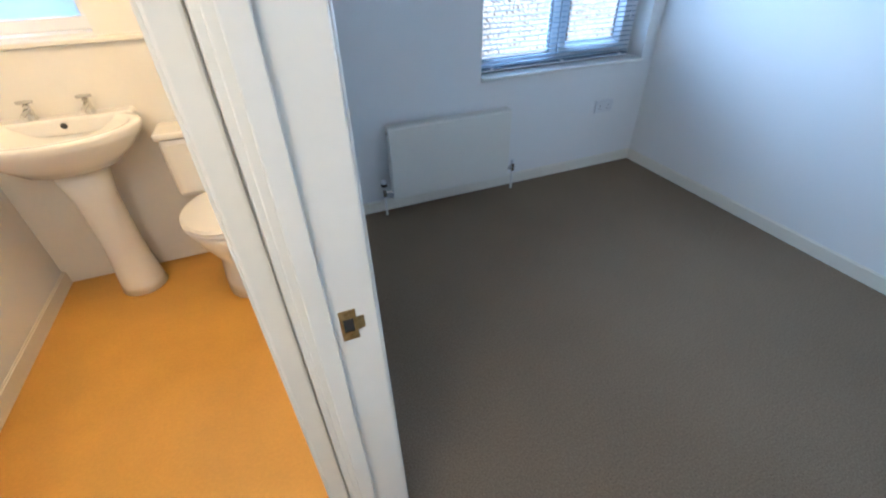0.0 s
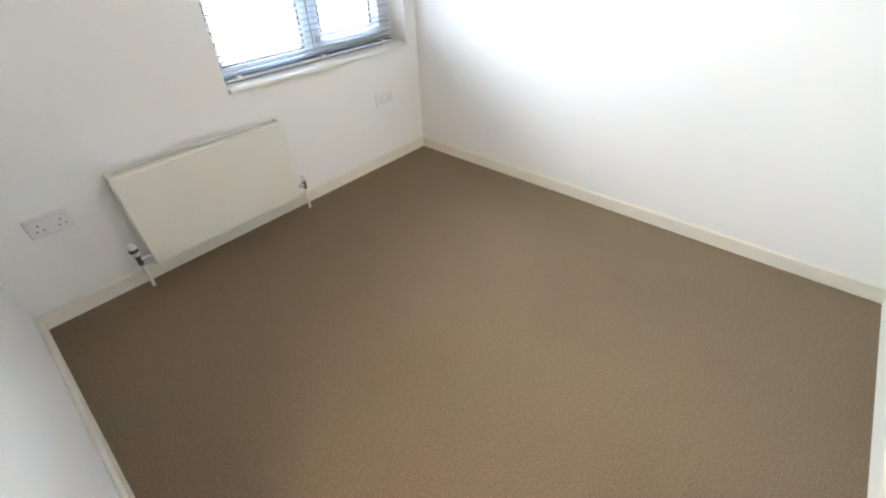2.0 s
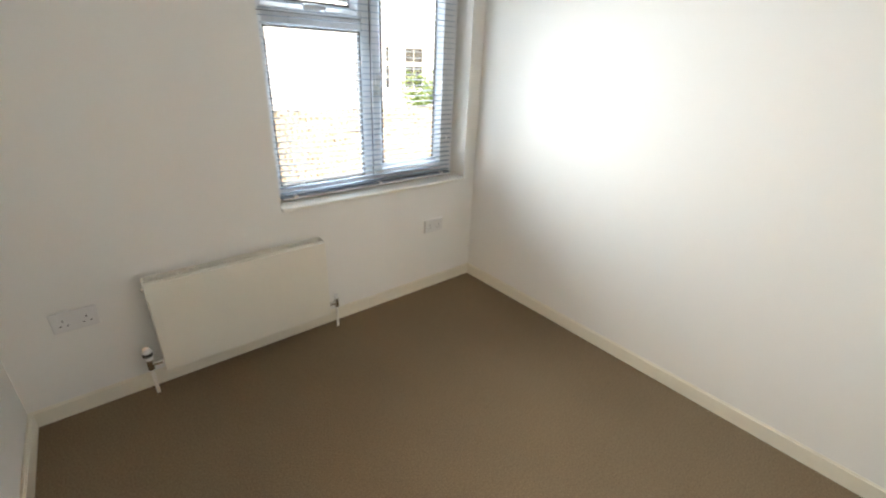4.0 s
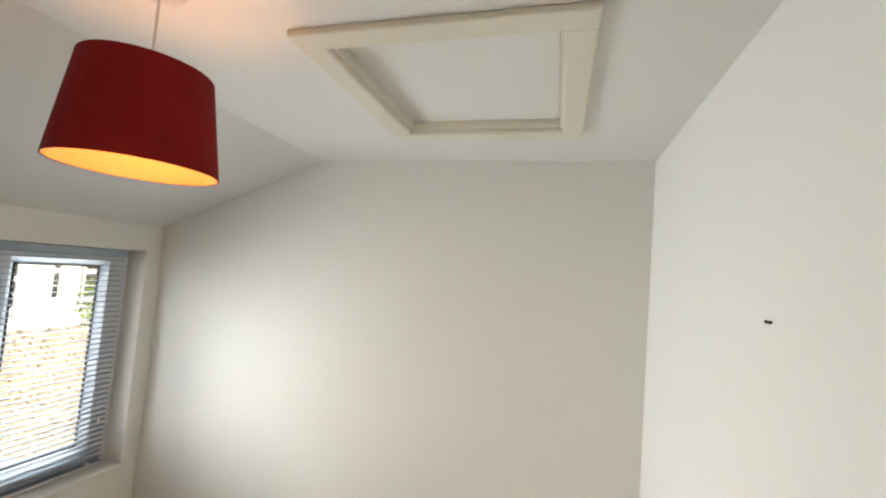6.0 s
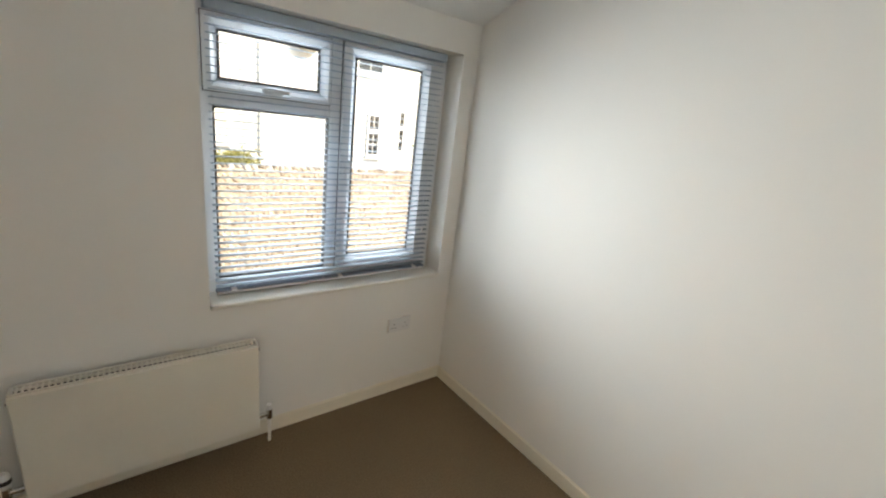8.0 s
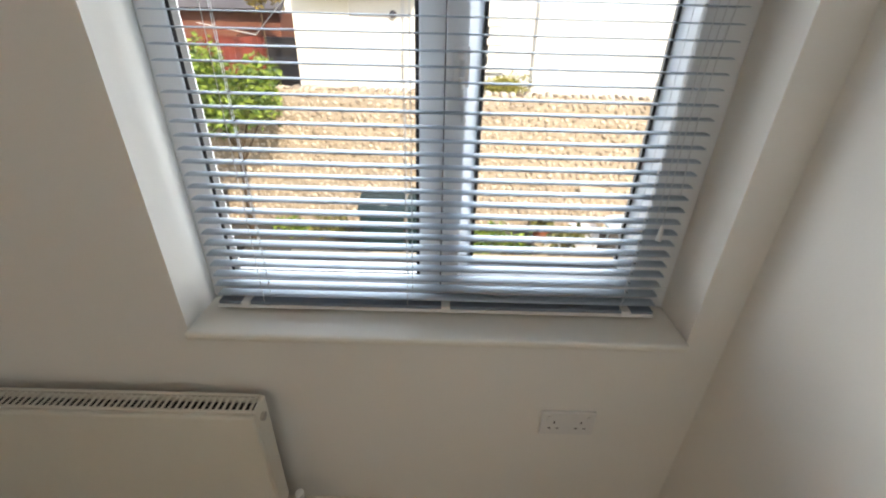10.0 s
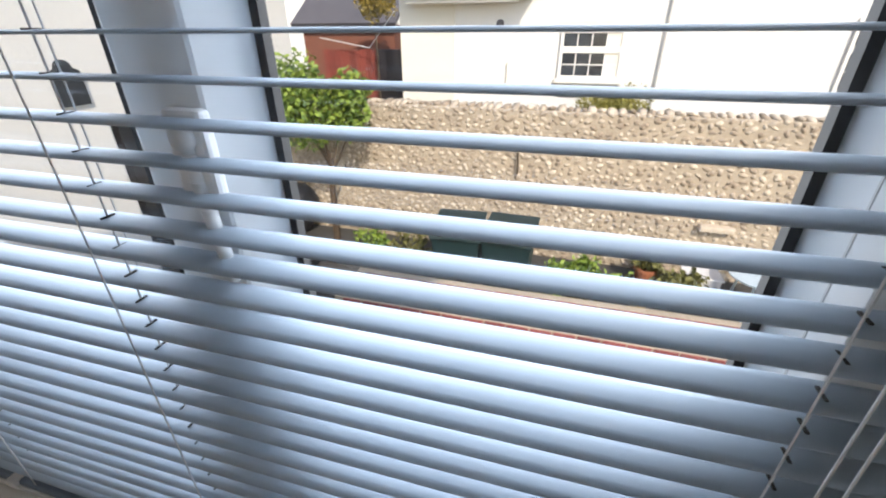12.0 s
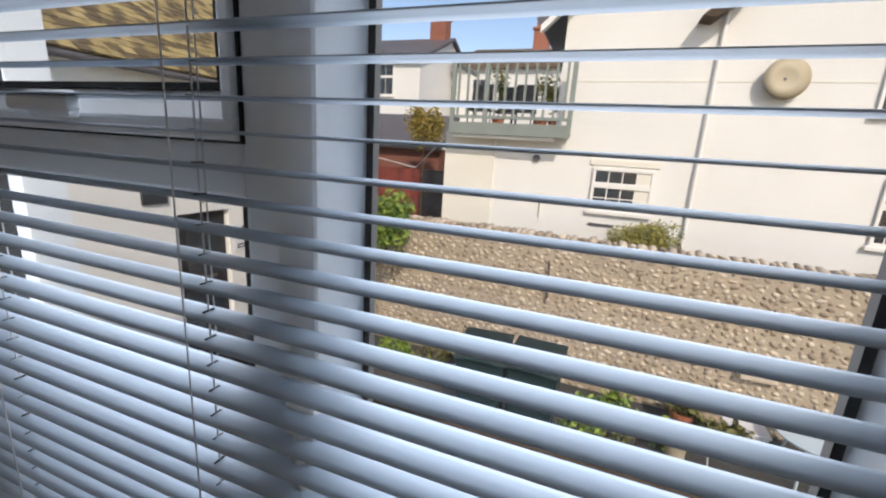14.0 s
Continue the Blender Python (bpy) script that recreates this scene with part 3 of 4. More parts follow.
# ---- radiator ----
RX0, RX1, RZ0, RZ1, RY0, RY1 = -1.89, -1.115, 0.11, 0.548, -0.105, -0.035
radiator = empty("radiator", "cream white panel radiator with slotted top grille", "radiator")
part("front_panel", box(RX0, RX1, RY0, RY0 + 0.014, RZ0, RZ1 - 0.004, 0.005), RADIATOR, radiator)
part("rear_panel", box(RX0 + 0.01, RX1 - 0.01, RY1 - 0.012, RY1, RZ0 + 0.01, RZ1 - 0.012, 0.004), RADIATOR, radiator)
for x0, x1 in ((RX0, RX0 + 0.01), (RX1 - 0.01, RX1)):
    part("side_cover", box(x0, x1, RY0 + 0.0145, RY1 + 0.0, RZ0 + 0.03, RZ1, 0.003), RADIATOR, radiator)
grille = part("top_grille", box(RX0 + 0.0105, RX1 - 0.0105, RY0 + 0.0145, RY0 + 0.022, RZ1 - 0.008, RZ1), RADIATOR, radiator)
part("grille_edge", box(RX0 + 0.0105, RX1 - 0.0105, RY1 - 0.006, RY1 + 0.002, RZ1 - 0.008, RZ1), RADIATOR, grille)
n_bar = 46
for k in range(n_bar):
    x = RX0 + 0.02 + k * (RX1 - RX0 - 0.04) / (n_bar - 1)
    part("grille_bar", box(x - 0.003, x + 0.003, RY0 + 0.022, RY1 - 0.006, RZ1 - 0.007, RZ1 - 0.004), RADIATOR, grille)
# near-black filler gives the grille gaps their shade by colour
part("grille_shade", box(RX0 + 0.0105, RX1 - 0.0105, RY0 + 0.0145, RY1 - 0.0125, RZ0 + 0.05, RZ1 - 0.016), DARKSLOT, radiator, "near-black block as the shade under the grille")
for x, s in ((RX0, -1), (RX1, 1)):
    part("air_vent", tube((x, (RY0 + RY1) / 2, RZ1 - 0.035), (x + s * 0.008, (RY0 + RY1) / 2, RZ1 - 0.035), 0.011, sides=12), CHROME, radiator)
for x, s in ((RX0, -1), (RX1, 1)):
    valve = part("valve_body", tube((x + s * 0.002, -0.072, RZ0 + 0.045), (x + s * 0.052, -0.072, RZ0 + 0.045), 0.011, sides=12), CHROME, radiator, "chrome radiator valve")
    part("elbow", tube((x + s * 0.05, -0.072, RZ0 + 0.02), (x + s * 0.05, -0.072, RZ0 + 0.07), 0.013, sides=12), CHROME, valve)
    part("pipe", tube((x + s * 0.05, -0.072, 0.001), (x + s * 0.05, -0.072, RZ0 + 0.021), 0.0075, sides=12), GLOSS, valve, "painted pipe to floor")
    if s < 0:
        part("thermostat_head", lathe([(0.015, 0), (0.017, 0.012), (0.018, 0.045), (0.012, 0.058), (0, 0.06)], 14, pose(x - 0.05, -0.072, RZ0 + 0.07)), PLASTIC, valve)
        part("grip_band", lathe([(0.019, 0.02), (0.019, 0.038)], 14, pose(x - 0.05, -0.072, RZ0 + 0.07), False), DARKSLOT, valve)
    else:
        part("lockshield_cap", lathe([(0.011, 0), (0.0115, 0.025), (0, 0.027)], 12, pose(x + 0.05, -0.072, RZ0 + 0.07)), PLASTIC, valve)


# ---- sockets ----
def socket(x, z):
    ob = empty("double_socket", "white double wall socket above the skirting", "socket", group="wall sockets", m=pose(x, 0, z))
    part("plate", box(-0.073, 0.073, -0.010, 0, -0.043, 0.043, 0.004), PLASTIC, ob)
    for dx in (-0.036, 0.036):
        part("switch", box(dx + (0.012 if dx > 0 else -0.022), dx + (0.022 if dx > 0 else -0.012), -0.014, -0.010, 0.012, 0.03, 0.001), PLASTIC, ob)
        for ex, ez, w, h in ((0, 0.006, 0.004, 0.008), (-0.011, -0.016, 0.007, 0.004), (0.011, -0.016, 0.007, 0.004)):
            part("pin_slot", box(dx + ex - w / 2, dx + ex + w / 2, -0.0105, -0.0099, ez - h / 2, ez + h / 2), DARKSLOT, ob)
    return ob


socket(-2.125, 0.425)
socket(-0.335, 0.437)

# ---- ceiling lamp ----
LX, LY = -1.298, -1.430
lamp = empty("pendant_lamp", "lit pendant lamp with dark red drum shade", "ceiling lamp", m=pose(LX, LY, 0))
part("ceiling_rose", lathe([(0.048, ZC), (0.05, ZC - 0.012), (0.036, ZC - 0.026), (0.01, ZC - 0.032), (0, ZC - 0.033)][::-1], 28), PLASTIC, lamp, smooth=True)
part("flex", tube((0, 0, 2.25), (0, 0, ZC - 0.03), 0.003, sides=8), CORD, lamp)
ZB, ZT, RB, RT = 2.064, 2.272, 0.148, 0.119
part("shade", lathe([(RB, ZB), (RT, ZT), (RT - 0.002, ZT), (RB - 0.002, ZB), (RB, ZB)], 48, None, False), RED_SHADE, lamp, "dark red fabric drum shade", smooth=False)
part("shade_lining", lathe([(RB - 0.0025, ZB + 0.001), (RT - 0.0025, ZT - 0.001), (RT - 0.0035, ZT - 0.001), (RB - 0.0035, ZB + 0.001), (RB - 0.0025, ZB + 0.001)], 48, None, False), SHADE_LINING, lamp)
for k in range(3):
    a = k * math.tau / 3 + 0.4
    part("spider_arm", tube((0.018 * math.cos(a), 0.018 * math.sin(a), 2.225), (RT * 0.98 * math.cos(a), RT * 0.98 * math.sin(a), 2.262), 0.0015, sides=6), CHROME, lamp)
part("lampholder", lathe([(0.02, 2.205), (0.021, 2.24), (0.012, 2.26), (0, 2.261)], 16), PLASTIC, lamp)
part("bulb", lathe([(0.0, 2.123), (0.018, 2.128), (0.028, 2.148), (0.027, 2.165), (0.016, 2.19), (0.013, 2.204)], 16), BULB, lamp, smooth=True)
bulb_light("lamp_glow", (LX + 0.045, LY, 2.165), 0.16, (1.0, 0.58, 0.34), 0.02)

# ---- loft hatch ----
hatch = empty("loft_hatch", "cream painted loft hatch with raised wooden surround", "loft hatch")
OX0, OX1, OY0, OY1 = -1.115, -0.355, -2.325, -1.605
for x0, x1, y0, y1 in ((OX0, HX0 + 0.004, OY0, OY1), (HX1 - 0.004, OX1, OY0, OY1), (HX0 + 0.004, HX1 - 0.004, OY0, HY0 + 0.004), (HX0 + 0.004, HX1 - 0.004, HY1 - 0.004, OY1)):
    part("surround", box(x0, x1, y0, y1, ZC - 0.018, ZC, 0.004), CREAM, hatch)
for x0, x1, y0, y1 in ((HX0, HX0 + 0.015, HY0 + 0.015, HY1 - 0.015), (HX1 - 0.015, HX1, HY0 + 0.015, HY1 - 0.015), (HX0, HX1, HY0, HY0 + 0.015), (HX0, HX1, HY1 - 0.015, HY1)):
    part("lining", box(x0, x1, y0, y1, ZC, ZC + 0.09), CREAM, hatch)
part("hatch_panel", box(HX0 + 0.018, HX1 - 0.018, HY0 + 0.018, HY1 - 0.018, ZC + 0.03, ZC + 0.042), CEIL, hatch, "white loft hatch panel")
part("hatch_backing", box(HX0 - 0.02, HX1 + 0.02, HY0 - 0.02, HY1 + 0.02, ZC + 0.1, ZC + 0.11), CEIL, hatch)

hook = empty("wall_hook", "small dark metal screw hook on white wall", "hook", m=pose(-1.05, YB, 1.862))
part("fixing", box(-0.0075, 0.0075, 0, 0.003, -0.0011, 0.0011, 0.0004), DARKSLOT, hook)
for x in (-0.007, 0.007):
    part("screw", tube((x, 0.002, 0), (x, 0.006, 0), 0.0028, sides=8), DARKSLOT, hook)

# ---- bathroom things ----
basin = empty("washbasin", "white ceramic pedestal washbasin with chrome taps", "washbasin", m=pose(-3.25, -0.05, 0))
bm = bmesh.new()
rings = []
for r, z in ((0.55, 0.66), (0.8, 0.72), (0.97, 0.775), (1.0, 0.80), (0.98, 0.812), (0.86, 0.812), (0.8, 0.79), (0.6, 0.73), (0.2, 0.70)):
    ring = []
    for k in range(32):
        a = k * math.tau / 32
        ring.append(bm.verts.new((0.30 * r * math.cos(a), max(-0.20 + 0.215 * r * math.sin(a) * (1.0 if math.sin(a) < 0 else 0.93), -0.43), z)))
    rings.append(ring)
for lo, hi in zip(rings, rings[1:]):
    for k in range(32):
        bm.faces.new((lo[k], lo[(k + 1) % 32], hi[(k + 1) % 32], hi[k]))
bm.faces.new(rings[-1])
bm.faces.new(rings[0][::-1])
part("bowl", bm, CERAMIC, basin, smooth=True)
part("tap_ledge", box(-0.25, 0.25, -0.085, -0.002, 0.75, 0.818, 0.012), CERAMIC, basin)
part("pedestal", lathe([(0.10, 0.0), (0.095, 0.05), (0.078, 0.25), (0.08, 0.5), (0.11, 0.67)], 24, pose(0, -0.16, 0)), CERAMIC, basin, smooth=True)
part("waste_hole", tube((0, -0.085, 0.79), (0, -0.089, 0.79), 0.012, sides=12), DARKSLOT, basin)
for x in (-0.1, 0.1):
    tap = part("tap", lathe([(0.02, 0.818), (0.014, 0.84), (0.013, 0.875), (0.006, 0.88)], 14, pose(x, -0.045, 0)), CHROME, basin, "chrome pillar tap")
    part("spout", tube((x, -0.045, 0.862), (x, -0.125, 0.848), 0.009, 0.008, sides=10), CHROME, tap)
    part("cross_handle", box(x - 0.028, x + 0.028, -0.052, -0.038, 0.88, 0.893, 0.004), CHROME, tap)
toilet = empty("toilet", "white ceramic toilet with closed lid", "toilet", m=pose(-2.74, -0.05, 0))
part("cistern", box(-0.2, 0.2, -0.17, -0.005, 0.42, 0.70, 0.025), CERAMIC, toilet)
part("cistern_lid", box(-0.21, 0.21, -0.18, 0.0, 0.70, 0.73, 0.01), CERAMIC, toilet)


def oval(r_list, cy, rx, ry):
    bm = bmesh.new()
    rings = [[bm.verts.new((rx * r * math.cos(k * math.tau / 28), cy + ry * r * math.sin(k * math.tau / 28), z)) for k in range(28)] for r, z in r_list]
    for lo, hi in zip(rings, rings[1:]):
        for k in range(28):
            bm.faces.new((lo[k], lo[(k + 1) % 28], hi[(k + 1) % 28], hi[k]))
    bm.faces.new(rings[0][::-1])
    bm.faces.new(rings[-1])
    return bm


part("pan", oval([(0.6, 0.0), (0.58, 0.08), (0.52, 0.2), (0.8, 0.3), (0.97, 0.385), (0.95, 0.4)], -0.36, 0.185, 0.225), CERAMIC, toilet, smooth=True)
part("seat", oval([(1.0, 0.401), (1.03, 0.41), (1.02, 0.42)], -0.36, 0.185, 0.225), PLASTIC, toilet)
part("lid", oval([(1.0, 0.4205), (1.02, 0.43), (0.96, 0.438)], -0.36, 0.185, 0.225), PLASTIC, toilet)
window_2 = empty("window_2", "small white bathroom window above the basin", "window", kind="structure")
frame_bars(window_2, "window_frame", -3.56, -3.04, 1.10, 1.85, 0.05, 0.12, 0.18, UPVC)
pane = part("pane", box(-3.515, -3.085, 0.15, 0.154, 1.145, 1.805), FROSTED, window_2)
pane.visible_shadow = False
bath_lamp = empty("bathroom_ceiling_light", "round warm bathroom ceiling light", "ceiling lamp", m=pose(-3.05, -0.85, ZC))
part("dome", lathe([(0.0, -0.09), (0.06, -0.08), (0.11, -0.04), (0.12, 0.0)], 24), OPAL, bath_lamp, smooth=True)
bulb_light("bathroom_glow", (-3.05, -0.85, ZC - 0.16), 6.0, (1.0, 0.50, 0.12), 0.08)
hall_lamp = empty("hall_ceiling_light", "round opal hall ceiling light", "ceiling lamp", m=pose(-3.05, -2.7, ZC))
part("dome", lathe([(0.0, -0.09), (0.07, -0.08), (0.13, -0.04), (0.14, 0.0)], 24), OPAL, hall_lamp, smooth=True)
bulb_light("hall_glow", (-3.05, -2.7, ZC - 0.42), 4.8, (1.0, 0.80, 0.58), 0.28)


# ---- outdoors: ground ----
structure("ground", box(-400, 400, WT, 900, G - 0.3, G), CONCRETE, "grey concrete yard and ground reaching the distance", "ground")
structure("outer_wall_base", box(-3.75, 0.15, 0.02, WT, G - 0.1, -0.2), RENDER, "white rendered base of the outer wall", "wall")


def brick_mesh(name, lx, ly, lz, mat, chamfer=0.006):
    return mesh_from(box(-lx / 2, lx / 2, -ly / 2, ly / 2, -lz / 2, lz / 2, chamfer, 1), name, mat)


# raised planter of red brick before the bins
planter = empty("brick_planter", "long low red brick planter with soil", "planter", m=pose(0, 0, G))
brick_one = brick_mesh("brick", 0.215, 0.102, 0.065, BRICK_RED)
PTOP = 0.6
for y in (3.28, 3.84):
    for r in range(8):
        for c in range(20):
            piece("brick", brick_one, planter, pose(-2.5 + c * 0.225 + (0.112 if r % 2 else 0) + random.uniform(-0.003, 0.003), y + random.uniform(-0.003, 0.003), 0.035 + r * 0.075, 0, 0, random.uniform(-0.7, 0.7)))
    part("mortar", box(-2.6, 2.0, y - 0.045, y + 0.045, 0, PTOP - 0.006), MORTAR, planter)
part("soil", box(-2.6, 2.0, 3.33, 3.79, 0, PTOP - 0.06), SOIL, planter, "dark planter soil")


# ---- flint garden wall ----
def cobble_mesh(seed):
    rnd = random.Random(seed)
    bm = bmesh.new()
    bmesh.ops.create_icosphere(bm, subdivisions=1, radius=1.0)
    for v in bm.verts:
        v.co *= rnd.uniform(0.82, 1.12)
    return mesh_from(bm, "flint", FLINT, True)


wall_flint = empty("wall_flint", "tall garden wall of rounded tan flint cobbles", "flint wall", kind="structure", m=pose(0, 5.88, 0, 0, 0, -2.0))
FW0, FW1, FTOP = -5.3, 8.0, 0.42
part("mortar_core", box(FW0, FW1, 0.02, 0.34, G - 0.05, FTOP, 0.02), MORTAR, wall_flint)
kinds = [cobble_mesh(k) for k in range(10)]
near, rest = [], []
z = G + 0.05
row = 0
while z < FTOP + 0.02:
    x = FW0 + random.uniform(0, 0.1)
    while x < FW1:
        w = random.uniform(0.045, 0.135)
        (near if -2.6 < x < 2.6 and z > -0.28 else rest).append((x + w / 2, z + random.uniform(-0.03, 0.03), w))
        x += w * random.uniform(0.95, 1.1) + random.uniform(0.0, 0.05)
    z += random.uniform(0.06, 0.085)
    row += 1
random.shuffle(near)
rest += near[300:]
for x, z, w in near[:300]:
    piece("flint", random.choice(kinds), wall_flint, pose(x, 0.021, z, random.uniform(-15, 15), random.uniform(-40, 40), 0) @ Matrix.Diagonal((w / 2, 0.014 + random.uniform(0, 0.016), random.uniform(0.022, 0.046), 1)))
shapes = [([v.co.copy() for v in k.vertices], [tuple(p.vertices) for p in k.polygons]) for k in kinds]


def joined(items, name, mat, parent, label, smooth=True):
    """Many small pieces, each (shape, matrix), in one mesh."""
    vs, fs = [], []
    for (pv, pf), m in items:
        o = len(vs)
        vs += [tuple(m @ v) for v in pv]
        fs += [tuple(o + k for k in f) for f in pf]
    me = bpy.data.meshes.new(name)
    me.from_pydata(vs, [], fs)
    me.materials.append(mat)
    if smooth:
        me.shade_smooth()
    ob = new(name, me)
    if parent:
        ob.parent = parent
    return tagged(ob, label, kind="stuff")


joined([(random.choice(shapes), pose(x, 0.021, z, random.uniform(-15, 15), random.uniform(-40, 40), 0) @ Matrix.Diagonal((w / 2, 0.014 + random.uniform(0, 0.016), random.uniform(0.022, 0.046), 1))) for x, z, w in rest], "flint_field", FLINT, wall_flint, "closely set tan flint cobbles")
cope = []
x = FW0
while x < FW1:
    w = random.uniform(0.07, 0.16)
    cope.append((random.choice(shapes), pose(x + w / 2, 0.18, FTOP + 0.01, random.uniform(-10, 10), random.uniform(-12, 12), 0) @ Matrix.Diagonal((w / 2, 0.19, random.uniform(0.025, 0.045), 1))))
    x += w * 0.92
joined(cope, "coping_flints", FLINT, wall_flint, "uneven flint coping along the wall top")


# ---- plants ----
def leaf_shape(length, width):
    pts = [(0, 0, 0), (width / 2, length * 0.4, 0.12 * length), (0, length, 0), (-width / 2, length * 0.4, 0.12 * length)]
    return [Vector(p) for p in pts], [(0, 1, 2), (0, 2, 3)]


def crown(name, centre, radii, count, size, mat, parent, label, seed, lumps=9):
    rnd = random.Random(seed)
    blobs = []
    for k in range(lumps):
        d = Vector((rnd.gauss(0, 1), rnd.gauss(0, 1), rnd.gauss(0, 0.8))).normalized() * rnd.uniform(0.35, 0.75)
        blobs.append((Vector([c + d[i] * radii[i] for i, c in enumerate(centre)]), rnd.uniform(0.32, 0.55)))
    shp = leaf_shape(size, size * 0.6)
    items = []
    for k in range(count):
        c, r = rnd.choice(blobs)
        d = Vector((rnd.gauss(0, 1), rnd.gauss(0, 1), rnd.gauss(0, 1))).normalized() * (rnd.random() ** 0.35)
        p = c + Vector([d[i] * radii[i] * r for i in range(3)])
        items.append((shp, Matrix.Translation(p) @ Euler((rnd.uniform(-1.2, 1.2), rnd.uniform(-1.2, 1.2), rnd.uniform(0, 6.28))).to_matrix().to_4x4() @ Matrix.Scale(rnd.uniform(0.7, 1.3), 4)))
    ob = joined(items, name, mat, parent, label, smooth=False)
    return ob


tree = empty("small_tree", "small round leafy tree with bright green crown", "tree", m=pose(-3.78, 5.35, G))
part("trunk", tube((0, 0, 0), (0.05, 0.02, 1.6), 0.06, 0.035, 9), BARK, tree)
for k in range(5):
    a = k * 1.26
    part("limb", tube((0.04, 0.01, 1.2 + 0.08 * k), (0.04 + 0.4 * math.cos(a), 0.35 * math.sin(a), 1.9 + 0.1 * k), 0.025, 0.008, 7), BARK, tree)
crown("crown", (0.05, 0, 2.30), (0.86, 0.65, 0.80), 5200, 0.085, LEAF, tree, "bright green leaves", 3, 14)
dome = empty("clipped_shrub", "rounded yellowish green shrub before the house", "shrub", m=pose(0.44, 8.25, -0.42))
part("stem", tube((0, 0, -1.1), (0, 0, 0.5), 0.04, 0.03, 7), BARK, dome)
crown("crown", (0, 0, 0.52), (0.64, 0.5, 0.52), 6500, 0.055, BRIGHT_SHRUB, dome, "yellowish green leaves", 5, 16)
climber = empty("yellow_climber", "yellowish climbing plant on the shed corner", "climber", m=pose(-5.15, 10.6, G))
part("stem", tube((0, 0, 0), (0, 0, 3.4), 0.05, 0.02, 7), BARK, climber)
crown("crown", (0, 0, 3.9), (0.55, 0.45, 0.95), 3000, 0.085, YELLOW_LEAF, climber, "yellow leaves", 8, 9)


def bush(x, y, r, seed, mat=LEAF):
    ob = empty("low_plant", "low weedy green plant at the wall foot", "plant", group="low plants by the wall", m=pose(x, y, G))
    part("stem", tube((0, 0, 0), (0, 0, r), 0.012, 0.006, 6), BARK, ob)
    crown("leaves", (0, 0, r * 0.8), (r * 1.5, r, r), 260, 0.09, mat, ob, "", seed, 6)


for k, (x, y) in enumerate(((-3.2, 5.45), (-2.5, 5.4), (-0.3, 4.75), (0.05, 4.7), (0.4, 4.85), (1.2, 5.1), (0.2, 5.4))):
    bush(x, y, 0.2 + 0.05 * (k % 3), 40 + k, DULL_LEAF if k % 2 else LEAF)
hedge = empty("green_hedge", "dull green hedge at the far house corner", "hedge", m=pose(5.75, 8.6, -0.8))
part("stems", tube((0, 0, -1.0), (0, 0, 0.9), 0.05, 0.03, 7), BARK, hedge)
crown("leaves", (0.3, 0, 1.0), (0.9, 0.5, 0.9), 2200, 0.09, LEAF, hedge, "dull green leaves", 21, 14)


# ---- white house behind the wall ----
def sash_window(parent, x0, x1, z0, z1, y, cols, lights, curtain=0):
    """A painted sash window set in a wall that faces -y; lights: rows of panes in upper and lower sash; curtain: columns with a pale curtain behind."""
    win = part("window", box(x0 - 0.05, x1 + 0.05, y - 0.05, y + 0.02, z0 - 0.12, z0 - 0.04, 0.008), GLOSS, parent, "white sill and sash window")
    zm = z0 + (z1 - z0) * 0.58
    for c0, c1, rows in ((z0 - 0.04, zm, lights[1]), (zm, z1, lights[0])):
        for a0, a1, b0, b1 in ((x0, x1, c0, c0 + 0.05), (x0, x1, c1 - 0.05, c1), (x0, x0 + 0.05, c0 + 0.05, c1 - 0.05), (x1 - 0.05, x1, c0 + 0.05, c1 - 0.05)):
            part("sash_bar", box(a0, a1, y - 0.02, y + 0.03, b0, b1), GLOSS, win)
        pw, ph = (x1 - x0 - 0.1) / cols, (c1 - c0 - 0.1) / rows
        for i in range(cols):
            for j in range(rows):
                px, pz = x0 + 0.05 + i * pw, c0 + 0.05 + j * ph
                part("pane", box(px + 0.011, px + pw - 0.011, y + 0.004, y + 0.012, pz + 0.011, pz + ph - 0.011), CREAM_RENDER if i >= cols - curtain else WINDOW_DARK, win)
        part("glazing_bars", box(x0 + 0.05, x1 - 0.05, y + 0.006, y + 0.01, c0 + 0.05, c1 - 0.05), GLOSS, win)
    return win


HYF = 9.0
house = empty("white_house", "large white painted house with gable and sash windows", "house")
bm = prism([(-1.5, G), (5.0, G), (5.0, 4.5), (1.8, 7.4), (-1.5, 4.42)], HYF, HYF + 9)
part("gable_wall", bm, RENDER, house)
part("side_wing", box(5.0, 9.5, HYF + 1.2, HYF + 8, G, 5.2), CREAM_RENDER, house, "cream painted side wing")
part("lower_wing", box(-3.84, -1.5, HYF, HYF + 5, G, 1.98), RENDER, house)
part("wing_pilaster", box(-3.87, -2.72, HYF - 0.05, HYF, G, 1.96), CREAM_RENDER, house, "cream painted corner of the wing")
for x0, z0, x1, z1 in ((-1.95, 4.0, 1.8, 7.55), (5.45, 4.1, 1.8, 7.55)):
    bm = prism([(x0, z0), (x1, z1), (x1, z1 + 0.16), (x0 - (0.1 if x0 < 0 else -0.1), z0 + 0.12)], HYF - 0.35, HYF + 9)
    part("roof_slope", bm, SLATE, house)
    bm = prism([(x0, z0 - 0.14), (x1, z1 - 0.14), (x1, z1), (x0, z0)], HYF - 0.37, HYF - 0.33)
    part("bargeboard", bm, GLOSS, house)
    bm = prism([(x0, z0 - 0.06), (x1, z1 - 0.06), (x1, z1 - 0.01), (x0, z0 - 0.01)], HYF - 0.325, HYF - 0.001)
    part("soffit", bm, GLOSS, house)
